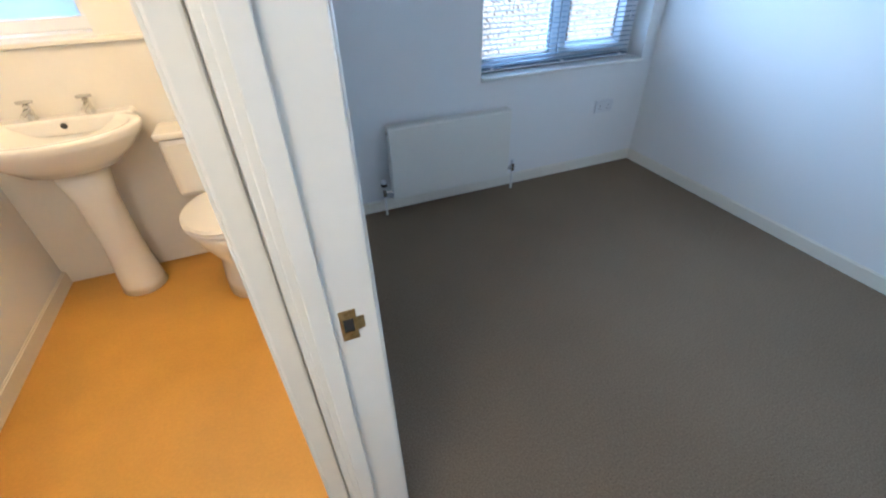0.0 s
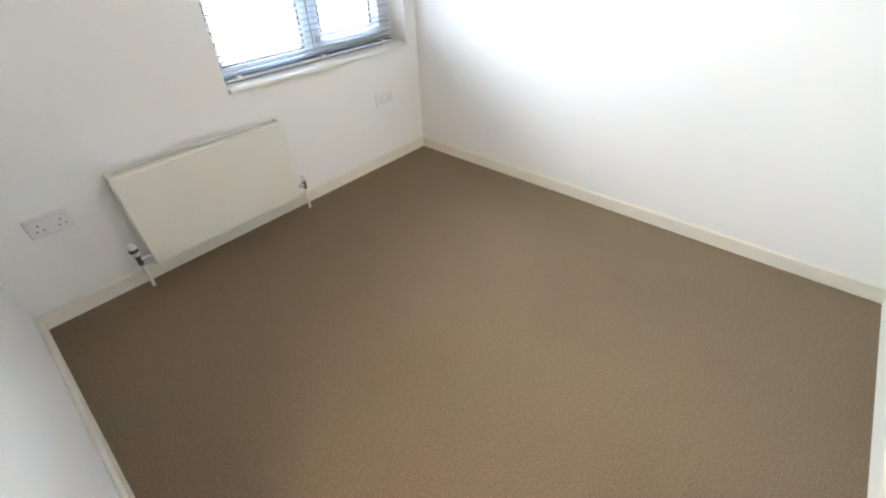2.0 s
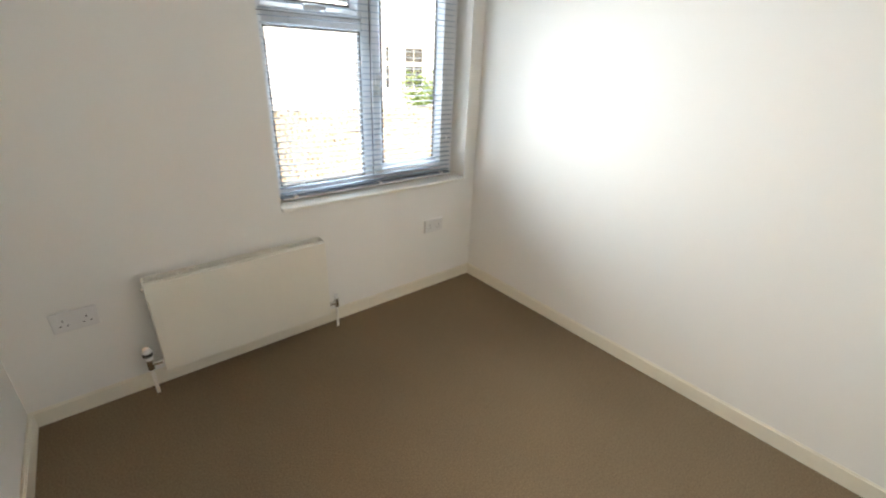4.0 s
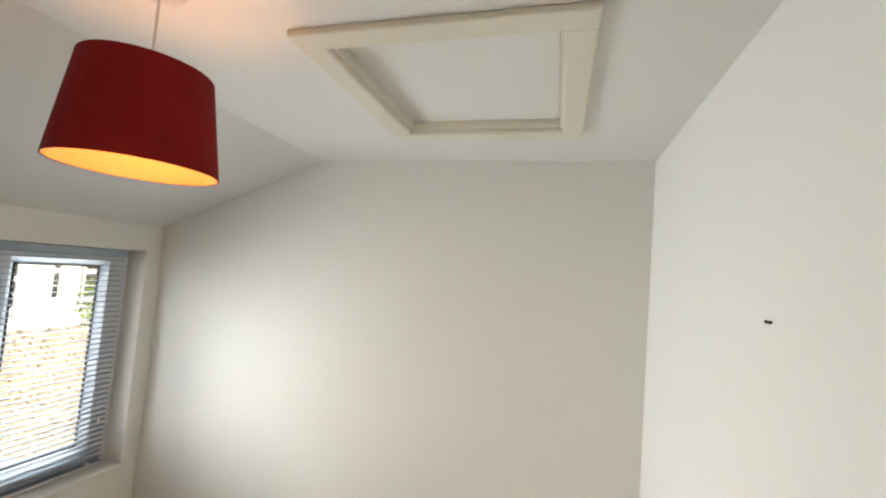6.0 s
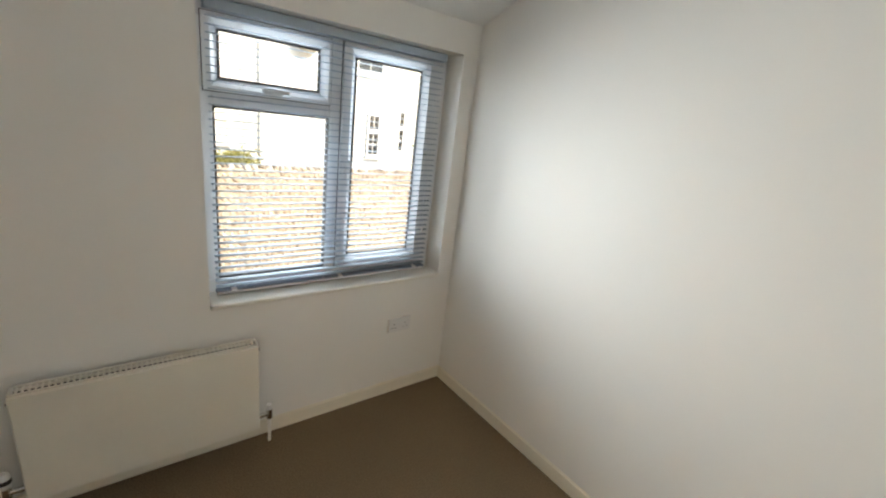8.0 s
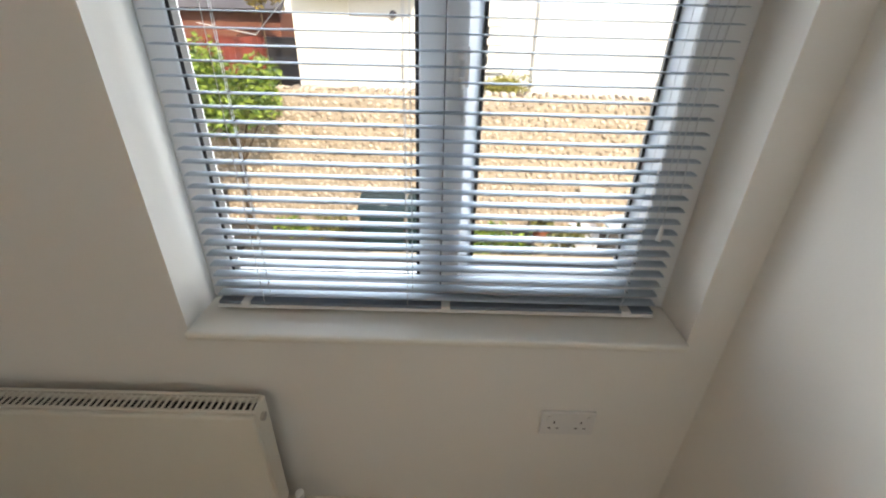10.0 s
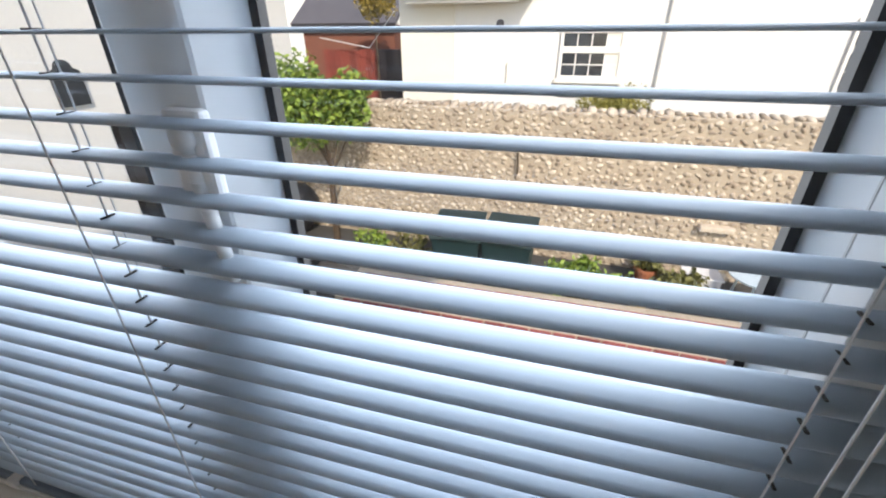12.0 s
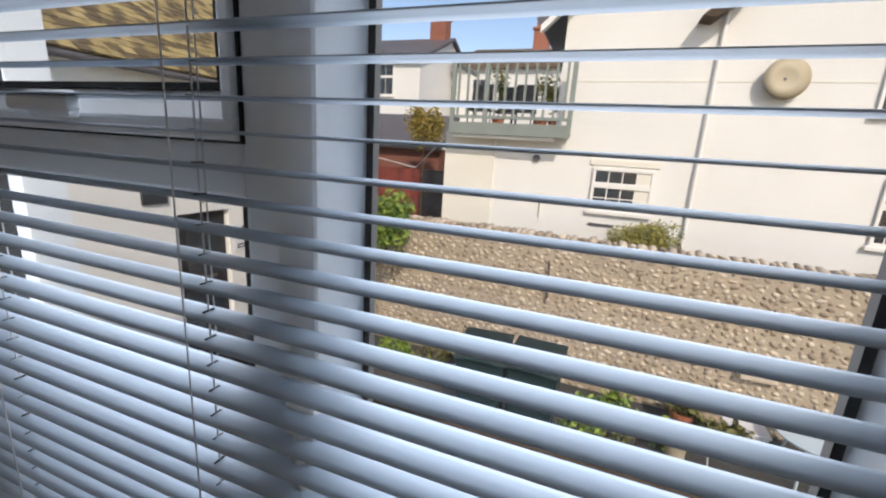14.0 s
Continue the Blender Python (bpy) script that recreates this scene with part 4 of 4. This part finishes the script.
part("eaves_bracket", prism([(0.75, 4.02), (1.35, 4.55), (1.5, 4.55), (1.5, 4.42), (0.95, 3.98)], HYF - 0.5, HYF), BARK, house, "brown timber bracket under the eaves")
sash_window(house, -0.64, 0.50, 0.59, 1.40, HYF - 0.04, 4, (1, 2), 1)
part("window_head", box(-0.72, 0.58, HYF - 0.03, HYF, 1.45, 1.57, 0.01), CREAM_RENDER, house)
sash_window(house, 3.95, 4.35, 0.45, 1.55, HYF - 0.04, 2, (1, 2))
sash_window(house, 3.55, 4.35, 2.6, 3.6, HYF - 0.04, 2, (1, 1))
sash_window(house, 5.2, 5.9, 0.5, 1.75, HYF + 1.16, 2, (1, 2))
sash_window(house, 6.4, 7.2, 0.5, 1.75, HYF + 1.16, 2, (1, 2))
part("drainpipe", tube((1.18, HYF - 0.06, G), (1.18, HYF - 0.06, 4.3), 0.035, sides=10), GLOSS, house, "white drainpipe")
part("drainpipe", tube((1.18, HYF - 0.06, 4.28), (1.75, HYF - 0.3, 4.9), 0.035, sides=10), GLOSS, house)
part("joint_line", box(-1.5, 5.0, HYF - 0.008, HYF, 3.04, 3.06), CREAM_RENDER, house)
part("vent", tube((-1.81, HYF - 0.06, 1.51), (-1.81, HYF, 1.51), 0.075, sides=12), SLATE, house, "dark round wall vent")
part("low_vent", box(-0.6, -0.1, HYF - 0.03, HYF, 0.22, 0.27), SLATE, house)
part("waste_pipe", tube((-1.62, HYF - 0.05, 0.3), (-1.62, HYF - 0.05, 0.82), 0.018, sides=8), CREAM_RENDER, house)
dish = empty("satellite_dish", "beige round satellite dish on the white house", "satellite dish", m=pose(2.21, HYF - 0.13, 3.08, 86, 0, 4))
part("reflector", lathe([(0.0, -0.05), (0.16, -0.035), (0.34, 0.02), (0.345, 0.026), (0.16, -0.028), (0.0, -0.043)], 28), DISH, dish, smooth=True)
part("bracket", tube((0, 0, -0.04), (0, 0, -0.13), 0.03, sides=8), SLATE, dish)

# terrace on the lower wing
terrace = empty("balcony", "grey green timber balcony with upright balusters", "balcony", m=pose(0, 8.55, 0))
TX0, TX1 = -3.66, -1.18
part("deck", box(TX0, TX1, 0, 0.45, 1.98, 2.06), BALCONY, terrace)
part("fascia", box(TX0, TX1, -0.04, 0.0, 1.92, 2.16, 0.006), BALCONY, terrace)
part("soffit_board", box(TX0 + 0.05, TX1 - 0.3, 0.02, 0.44, 1.86, 1.92), GLOSS, terrace)
part("top_rail", box(TX0, TX1, -0.035, 0.035, 3.32, 3.38, 0.006), BALCONY, terrace)
part("bottom_rail", box(TX0, TX1, -0.025, 0.025, 2.24, 2.30, 0.005), BALCONY, terrace)
for x in (TX0, TX0 + 0.72, TX1 - 0.06):
    part("post", box(x, x + 0.09, -0.045, 0.045, 2.06, 3.42, 0.006), BALCONY, terrace)
for k in range(12):
    x = TX0 + 0.16 + k * (TX1 - TX0 - 0.3) / 11
    part("baluster", box(x - 0.022, x + 0.022, -0.018, 0.018, 2.30, 3.32), BALCONY, terrace)
part("side_rail", box(TX0, TX0 + 0.06, 0.045, 1.6, 3.32, 3.38), BALCONY, terrace)


def terrace_chair(x, y):
    ob = empty("terrace_chair", "dark garden chair on the balcony", "chair", group="terrace chairs", m=pose(x, y, 2.06))
    part("seat", box(-0.24, 0.24, -0.24, 0.24, 0.40, 0.44, 0.01), BLACK, ob)
    part("backrest", box(-0.24, 0.24, 0.2, 0.24, 0.46, 1.0, 0.02), BLACK, ob)
    for dx in (-0.21, 0.19):
        for dy in (-0.22, 0.2):
            part("leg", box(dx, dx + 0.025, dy, dy + 0.025, 0, 0.40), BLACK, ob)


terrace_chair(-3.25, 9.3)
terrace_chair(-2.25, 9.35)
terrace_chair(-2.75, 9.7)


def potted(x, y, z, seed, mat, h=0.5):
    ob = empty("potted_plant", "green plant in a terracotta pot", "potted plant", group="potted plants", m=pose(x, y, z))
    part("pot", lathe([(0.10, 0), (0.14, 0.22), (0.155, 0.22), (0.155, 0.27), (0.13, 0.27), (0.12, 0.2), (0, 0.2)], 16), TERRACOTTA, ob)
    crown("leaves", (0, 0, 0.27 + h / 2), (0.22, 0.2, h * 0.7), 320, 0.08, mat, ob, "", seed, 7)


potted(-1.55, 9.2, 2.06, 61, DULL_LEAF, 0.8)
potted(-2.75, 9.1, 2.06, 62, DULL_LEAF, 0.9)
potted(-1.85, 9.25, 2.06, 63, DULL_LEAF, 0.9)
potted(0.95, 5.45, G, 64, DULL_LEAF, 0.2)


# ---- wheeled bins ----
def wheelie_bin(x, y, turn):
    ob = empty("wheeled_bin", "dark green wheeled bin with white number two", "wheeled bin", group="wheeled bins by the wall", m=pose(x, y, G, 0, 0, turn))
    bm = bmesh.new()
    lo = [bm.verts.new((sx * 0.24, sy * 0.28, 0.06)) for sx, sy in ((-1, -1), (1, -1), (1, 1), (-1, 1))]
    hi = [bm.verts.new((sx * 0.29, sy * 0.35, 0.98)) for sx, sy in ((-1, -1), (1, -1), (1, 1), (-1, 1))]
    bm.faces.new(lo[::-1]), bm.faces.new(hi)
    for k in range(4):
        bm.faces.new((lo[k], lo[(k + 1) % 4], hi[(k + 1) % 4], hi[k]))
    bmesh.ops.bevel(bm, geom=bm.edges[:], offset=0.02, segments=2, affect="EDGES")
    part("body", bm, BIN, ob)
    part("rim", box(-0.305, 0.305, -0.365, 0.365, 0.955, 0.985, 0.008), BIN, ob)
    bm = bmesh.new()
    for yy, zz in ((-0.38, 0.99), (-0.36, 1.035), (0.0, 1.085), (0.34, 1.09), (0.38, 1.06)):
        for sx in (-0.31, 0.31):
            bm.verts.new((sx, yy, zz))
    bm.verts.ensure_lookup_table()
    for k in range(4):
        bm.faces.new([bm.verts[j] for j in (2 * k, 2 * k + 1, 2 * k + 3, 2 * k + 2)])
    bm.faces.new([bm.verts[j] for j in (0, 2, 4, 6, 8)]), bm.faces.new([bm.verts[j] for j in (9, 7, 5, 3, 1)])
    bm.faces.new([bm.verts[j] for j in (8, 9, 1, 0)])
    lid = part("lid", bm, BIN, ob)
    part("lid_grip", box(-0.16, 0.16, -0.41, -0.37, 1.0, 1.025, 0.008), BIN, lid)
    cu = bpy.data.curves.new("number", "FONT")
    cu.body, cu.size, cu.extrude, cu.align_x, cu.align_y = "2", 0.22, 0.002, "CENTER", "CENTER"
    cu.materials.append(WHITE_INK)
    num = new("number", cu)
    num.parent = ob
    num.matrix_basis = pose(0.02, -0.17, 1.068, 8, 0, 0)
    num["label"] = "white painted numeral two"
    for sx in (-0.22, 0.22):
        part("wheel", tube((sx - 0.03, 0.3, 0.1), (sx + 0.03, 0.3, 0.1), 0.1, sides=18), BLACK, ob)
    part("handle_bar", tube((-0.24, 0.42, 1.0), (0.24, 0.42, 1.0), 0.016, sides=8), BIN, ob)


wheelie_bin(-1.50, 4.52, 4)
wheelie_bin(-0.86, 4.55, -3)

# ---- annexe with tiled roof ----
AX = -6.0
annexe = empty("annexe_house", "white painted annexe with dark door and tiled roof", "house")
part("front_wall", wall_with_holes("y", AX - 0.25, AX, -2.0, 8.2, G - 0.1, 2.4, [(3.96, 4.86, G - 0.1, 0.43), (5.43, 6.83, -0.92, 0.30)]), RENDER, annexe)
part("end_wall", box(AX - 6, AX - 0.25, 7.95, 8.2, G - 0.1, 2.4), RENDER, annexe)
# added dark sheet behind the openings, standing in for an unlit interior
part("dark_backing", box(AX - 0.6, AX - 0.55, -2, 7.95, G - 0.1, 2.4), BLACK_DOOR, annexe)
door = part("door", box(AX - 0.12, AX - 0.07, 4.01, 4.82, G, 0.39, 0.004), BLACK_DOOR, annexe, "dark glazed front door")
for z0, z1 in ((-0.52, 0.29), (-1.65, -0.73)):
    part("door_panel", box(AX - 0.07, AX - 0.06, 4.11, 4.72, z0, z1, 0.004), WINDOW_DARK, door)
part("letter_plate", box(AX - 0.07, AX - 0.055, 4.25, 4.60, -0.66, -0.59, 0.003), CHROME, door)
for y0, y1 in ((3.96, 4.01), (4.82, 4.86)):
    part("door_frame", box(AX - 0.14, AX - 0.05, y0, y1, G, 0.43), GLOSS, door)
win = part("window", box(AX - 0.12, AX - 0.1, 5.48, 6.78, -0.87, 0.25), WINDOW_DARK, annexe, "dark window with slim frame")
for y0, y1, z0, z1 in ((5.43, 6.83, -0.92, -0.87), (5.43, 6.83, 0.25, 0.30), (5.43, 5.48, -0.87, 0.25), (6.78, 6.83, -0.87, 0.25), (6.10, 6.16, -0.87, 0.25)):
    part("window_bar", box(AX - 0.13, AX - 0.06, y0, y1, z0, z1), BLACK_DOOR, win)
part("window_sill", box(AX - 0.06, AX + 0.08, 5.35, 6.91, -0.99, -0.92, 0.01), RENDER, annexe)
part("gutter", tube((AX + 0.17, -2.1, 2.30), (AX + 0.17, 8.3, 2.30), 0.045, sides=10), SLATE, annexe)
part("soffit", box(AX, AX + 0.13, -2.1, 8.3, 2.26, 2.32), GLOSS, annexe)
roof = part("roof", prism([(AX + 0.17, 2.36), (AX - 3.3, 4.62), (AX - 3.3, 4.5), (AX + 0.10, 2.32)], -2.1, 8.3), GOLD_TILE, annexe, "lichened golden brown tiled roof")
tile_shape = ([Vector(p) for p in ((-0.075, -0.12, 0.012), (0.075, -0.12, 0.012), (0.075, 0.12, 0.002), (-0.075, 0.12, 0.002), (-0.075, -0.12, 0.0), (0.075, -0.12, 0.0))], [(0, 1, 2, 3), (4, 5, 1, 0)])
slope = math.atan2(2.26, 3.47)
tiles = []
for r in range(20):
    for c in range(62):
        u = 0.1 + r * 0.17
        p = Vector((AX + 0.20 - u * math.cos(slope), -1.9 + c * 0.162 + (0.08 if r % 2 else 0), 2.37 + u * math.sin(slope) + random.uniform(0, 0.006)))
        tiles.append((tile_shape, Matrix.Translation(p) @ Matrix.Rotation(slope, 4, "Y") @ Matrix.Rotation(radians(90 + random.uniform(-2, 2)), 4, "Z")))
joined(tiles, "roof_tiles", GOLD_TILE, roof, "overlapping lichened clay tiles", False)

plaque = empty("wall_plaque", "dark arched slate plaque on the white annexe", "plaque", m=pose(AX + 0.002, 3.66, 0.87, 0, 0, 90))
out = [(-0.17, -0.25), (0.17, -0.25), (0.17, 0.12), (0.12, 0.15)] + [(0.10 * math.cos(a), 0.15 + 0.10 * math.sin(a)) for a in [k * math.pi / 8 for k in range(9)]] + [(-0.12, 0.15), (-0.17, 0.12)]
part("slab", prism(out, -0.03, 0.0), PLAQUE, plaque)
sign = empty("house_number_sign", "round black house number sign on white plate", "sign", m=pose(AX + 0.002, 5.14, 0.0, 90, 0, 90))
part("backing_plate", box(-0.22, 0.22, -0.30, 0.15, -0.001, 0.009, 0.004), PLASTIC, sign, "white plate behind the sign")
part("disc", lathe([(0.0, 0.0095), (0.115, 0.0095), (0.115, 0.02), (0.0, 0.02)], 24), DARK_INK, sign)
cu = bpy.data.curves.new("number", "FONT")
cu.body, cu.size, cu.extrude, cu.align_x, cu.align_y = "4A", 0.125, 0.001, "CENTER", "CENTER"
cu.materials.append(WHITE_INK)
num = new("number", cu)
num.parent = sign
num.matrix_basis = pose(0, 0, 0.022)
part("bar", box(-0.16, 0.16, -0.25, -0.18, 0.0095, 0.018, 0.003), DARK_INK, sign)
part("bar_face", box(-0.135, 0.135, -0.226, -0.204, 0.0181, 0.020), WHITE_INK, sign)

# weathered round ornament over the door
boss = empty("wall_ornament", "small weathered round stone ornament on the white wall", "ornament", m=pose(AX + 0.002, 4.39, 0.73, 0, 90, 0))
part("backplate", lathe([(0.0, 0.0), (0.10, 0.0), (0.105, 0.012), (0.085, 0.03), (0.0, 0.032)], 22), DISH, boss)
part("knob", lathe([(0.05, 0.0325), (0.062, 0.05), (0.05, 0.075), (0.02, 0.088), (0, 0.09)], 18), SLATE, boss, "grey weathered centre", smooth=True)
part("drip", box(0.10, 0.17, -0.022, 0.022, 0.0, 0.012, 0.004), DISH, boss)

# covered clutter by the annexe
sack = empty("black_bin_bag", "shiny black rubbish sack near the annexe", "bin bag", m=pose(-4.7, 5.75, G))
bm = bmesh.new()
bmesh.ops.create_icosphere(bm, subdivisions=3, radius=1)
for v in bm.verts:
    f = 1 + 0.18 * noise.noise(v.co * 2.3)
    v.co = Vector((v.co.x * 0.36 * f, v.co.y * 0.32 * f, 0.46 + v.co.z * 0.46 * f))
part("bag", bm, BLACK, sack, smooth=True)
tarp = empty("covered_table", "low table under a dark plastic cover", "covered table", m=pose(-4.75, 4.55, G))
bm = bmesh.new()
bmesh.ops.create_grid(bm, x_segments=20, y_segments=14, size=1)
for v in bm.verts:
    e = max(abs(v.co.x), abs(v.co.y))
    drop = 0.55 * max(0, (e - 0.62) / 0.38)
    v.co = Vector((v.co.x * 1.0, v.co.y * 0.45, 0.6 - drop + 0.05 * noise.noise(v.co * 3)))
cover = part("cover", bm, BLACK, tarp, smooth=True)
thick = cover.modifiers.new("thickness", "SOLIDIFY")
thick.thickness = 0.012
for dx in (-0.5, 0.5):
    for dy in (-0.2, 0.2):
        part("leg", tube((dx, dy, 0), (dx, dy, 0.5), 0.02, sides=8), BLACK, tarp)
table = empty("garden_table", "pale blue round metal garden table", "table", m=pose(2.15, 5.1, G))
part("top", lathe([(0, 0.50), (0.34, 0.50), (0.35, 0.51), (0.35, 0.525), (0, 0.53)], 28), PALE_BLUE, table)
for k in range(3):
    a = k * math.tau / 3
    part("leg", tube((0.22 * math.cos(a), 0.22 * math.sin(a), 0.5), (0.32 * math.cos(a), 0.32 * math.sin(a), 0), 0.014, sides=8), PALE_BLUE, table)
rack = empty("white_crate", "white slatted plastic crate in the yard", "crate", m=pose(1.6, 5.35, G))
for k in range(7):
    part("slat", box(-0.2 + k * 0.06, -0.165 + k * 0.06, -0.15, -0.135, 0.0, 0.3), PLASTIC, rack)
part("top_rim", box(-0.22, 0.24, -0.16, 0.16, 0.3, 0.33, 0.006), PLASTIC, rack)
part("body", box(-0.2, 0.22, -0.13, 0.15, 0.0, 0.299), PLASTIC, rack)

cane = tagged(part("garden_cane", tube((-4.75, 4.30, G + 0.58), (-4.32, 5.0, -0.82), 0.011, 0.009, sides=8), PALE_BLUE), "pale garden cane leaning across the dark cover", "cane")
spike = empty("wall_stake", "rusty iron stake fixed on the flint wall", "stake", m=pose(-0.97, 5.86, 0))
part("rod", tube((0.01, 0.0, -0.48), (-0.015, 0.0, 0.09), 0.016, 0.012, sides=8), BARK, spike)
part("tie", tube((0, -0.02, -0.2), (0, 0.06, -0.2), 0.01, sides=6), SLATE, spike)
hoop = empty("wire_hoop", "bent pale wire hoop among the weeds", "wire hoop", m=pose(0.97, 4.83, G))
bm = bmesh.new()
for k in range(12):
    a, b = k * math.pi / 12, (k + 1) * math.pi / 12
    add_tube(bm, (0.19 * math.cos(a), 0.03 * math.sin(2 * a), 0.33 * math.sin(a)), (0.19 * math.cos(b), 0.03 * math.sin(2 * b), 0.33 * math.sin(b)), 0.009, sides=6)
part("wire", bm, PLASTIC, hoop)
bucket = empty("tan_bucket", "tan plastic bucket standing by the planter", "bucket", m=pose(0.80, 4.80, G))
part("body", lathe([(0.10, 0.0), (0.135, 0.30), (0.145, 0.30), (0.145, 0.325), (0.125, 0.325), (0.11, 0.05), (0.0, 0.05)], 20), DISH, bucket)
ledge = tagged(part("stone_ledge", box(1.55, 1.98, 5.72, 5.90, -1.05, -0.96, 0.025), FLINT), "tan stone ledge jutting from the flint wall", "ledge")

# ---- behind: red fence, brick shed, far houses ----
fence = empty("red_fence", "red stained close-board fence", "fence", m=pose(0, 11.0, G))
for k in range(18):
    part("board", box(-6.9 + k * 0.155, -6.9 + k * 0.155 + 0.148, 0, 0.02 + 0.006 * (k % 2), 0, 2.76 + random.uniform(-0.02, 0.02)), RED_FENCE, fence)
part("rail", box(-6.9, -4.1, 0.03, 0.08, 2.4, 2.5), RED_FENCE, fence)
gate = tagged(part("dark_gate", box(-5.3, -4.5, 10.93, 10.98, G, 0.98, 0.01), BLACK_DOOR), "dark weathered gate beside the red fence", "gate")
shed = empty("brick_shed", "low brick outbuilding with slate roof", "outbuilding", m=pose(0, 12.2, G))
part("wall", box(-8.2, -5.3, 0, 3, 0, 3.36), BRICK, shed)
bm = bmesh.new()
prof = [(-0.25, 3.32), (1.3, 4.36), (1.3, 4.46), (-0.3, 3.40)]
va, vb = [[bm.verts.new((x, y, z)) for y, z in prof] for x in (-8.4, -5.15)]
bm.faces.new(va), bm.faces.new(vb[::-1])
for k in range(4):
    bm.faces.new((va[k], vb[k], vb[(k + 1) % 4], va[(k + 1) % 4]))
part("roof", bm, SLATE, shed)
line = tagged(part("cable", tube((-6.9, 10.9, 1.25), (-5.4, 10.7, 1.02), 0.012, sides=6), GLOSS), "white sagging cable by the fence", "cable")
part("run", tube((-5.4, 10.7, 1.02), (-4.0, 9.0, 1.75), 0.012, sides=6), GLOSS, line)


def far_house(name, label, x0, x1, y, z_eave, z_ridge, roof_mat, chimney_x, win_x=()):
    ob = empty(name, label, "house")
    part("wall", box(x0, x1, y, y + 8, G, z_eave), RENDER, ob)
    bm = bmesh.new()
    prof = [(-0.3, z_eave - 0.1), (4, z_ridge), (8.3, z_eave - 0.1), (8.3, z_eave + 0.05), (4, z_ridge + 0.16), (-0.3, z_eave + 0.05)]
    va, vb = [[bm.verts.new((x, y + yy, zz)) for yy, zz in prof] for x in (x0 - 0.2, x1 + 0.2)]
    bm.faces.new(va), bm.faces.new(vb[::-1])
    for k in range(6):
        bm.faces.new((va[k], vb[k], vb[(k + 1) % 6], va[(k + 1) % 6]))
    part("roof", bm, roof_mat, ob)
    for gx in (x0, x1 - 0.2):
        bm = bmesh.new()
        tri = [(0, z_eave), (8, z_eave), (4, z_ridge - 0.05)]
        ga, gb = [[bm.verts.new((gx + dx, y + yy, zz)) for yy, zz in tri] for dx in (0, 0.2)]
        bm.faces.new(ga), bm.faces.new(gb[::-1])
        for k in range(3):
            bm.faces.new((ga[k], gb[k], gb[(k + 1) % 3], ga[(k + 1) % 3]))
        part("gable", bm, RENDER, ob)
    for cx in chimney_x:
        ch = part("chimney", box(cx - 0.45, cx + 0.45, y + 3.6, y + 4.4, z_ridge - 0.5, z_ridge + 1.1, 0.02), BRICK, ob)
        part("chimney_cap", box(cx - 0.52, cx + 0.52, y + 3.5, y + 4.5, z_ridge + 1.1, z_ridge + 1.22), BRICK, ch)
        for d in (-0.28, 0, 0.28):
            part("chimney_pot", lathe([(0.13, 0), (0.10, 0.15), (0.10, 0.42), (0.12, 0.45)], 12, pose(cx + d, y + 4, z_ridge + 1.22)), TERRACOTTA, ch)
    for wx, wz in win_x:
        sash_window(ob, wx - 0.45, wx + 0.45, wz, wz + 1.4, y - 0.04, 2, (1, 1))
    return ob


far_house("far_white_house", "distant white house with grey roof and red chimney", -15.0, -9.2, 19.0, 5.6, 7.3, SLATE, (-9.9,), ((-11.0, 4.0), (-13.2, 4.0)))
far_house("far_terrace_house", "distant house with red-brown tiled roof", -8.8, -1.5, 23.0, 6.0, 7.6, TILE, (-5.0,), ((-7.4, 4.0),))
far_house("distant_house", "distant pale house with tiled roof", 7.5, 16.0, 20.0, 5.4, 7.2, TILE, (11.0,), ((9.0, 2.0), (11.5, 2.0)))
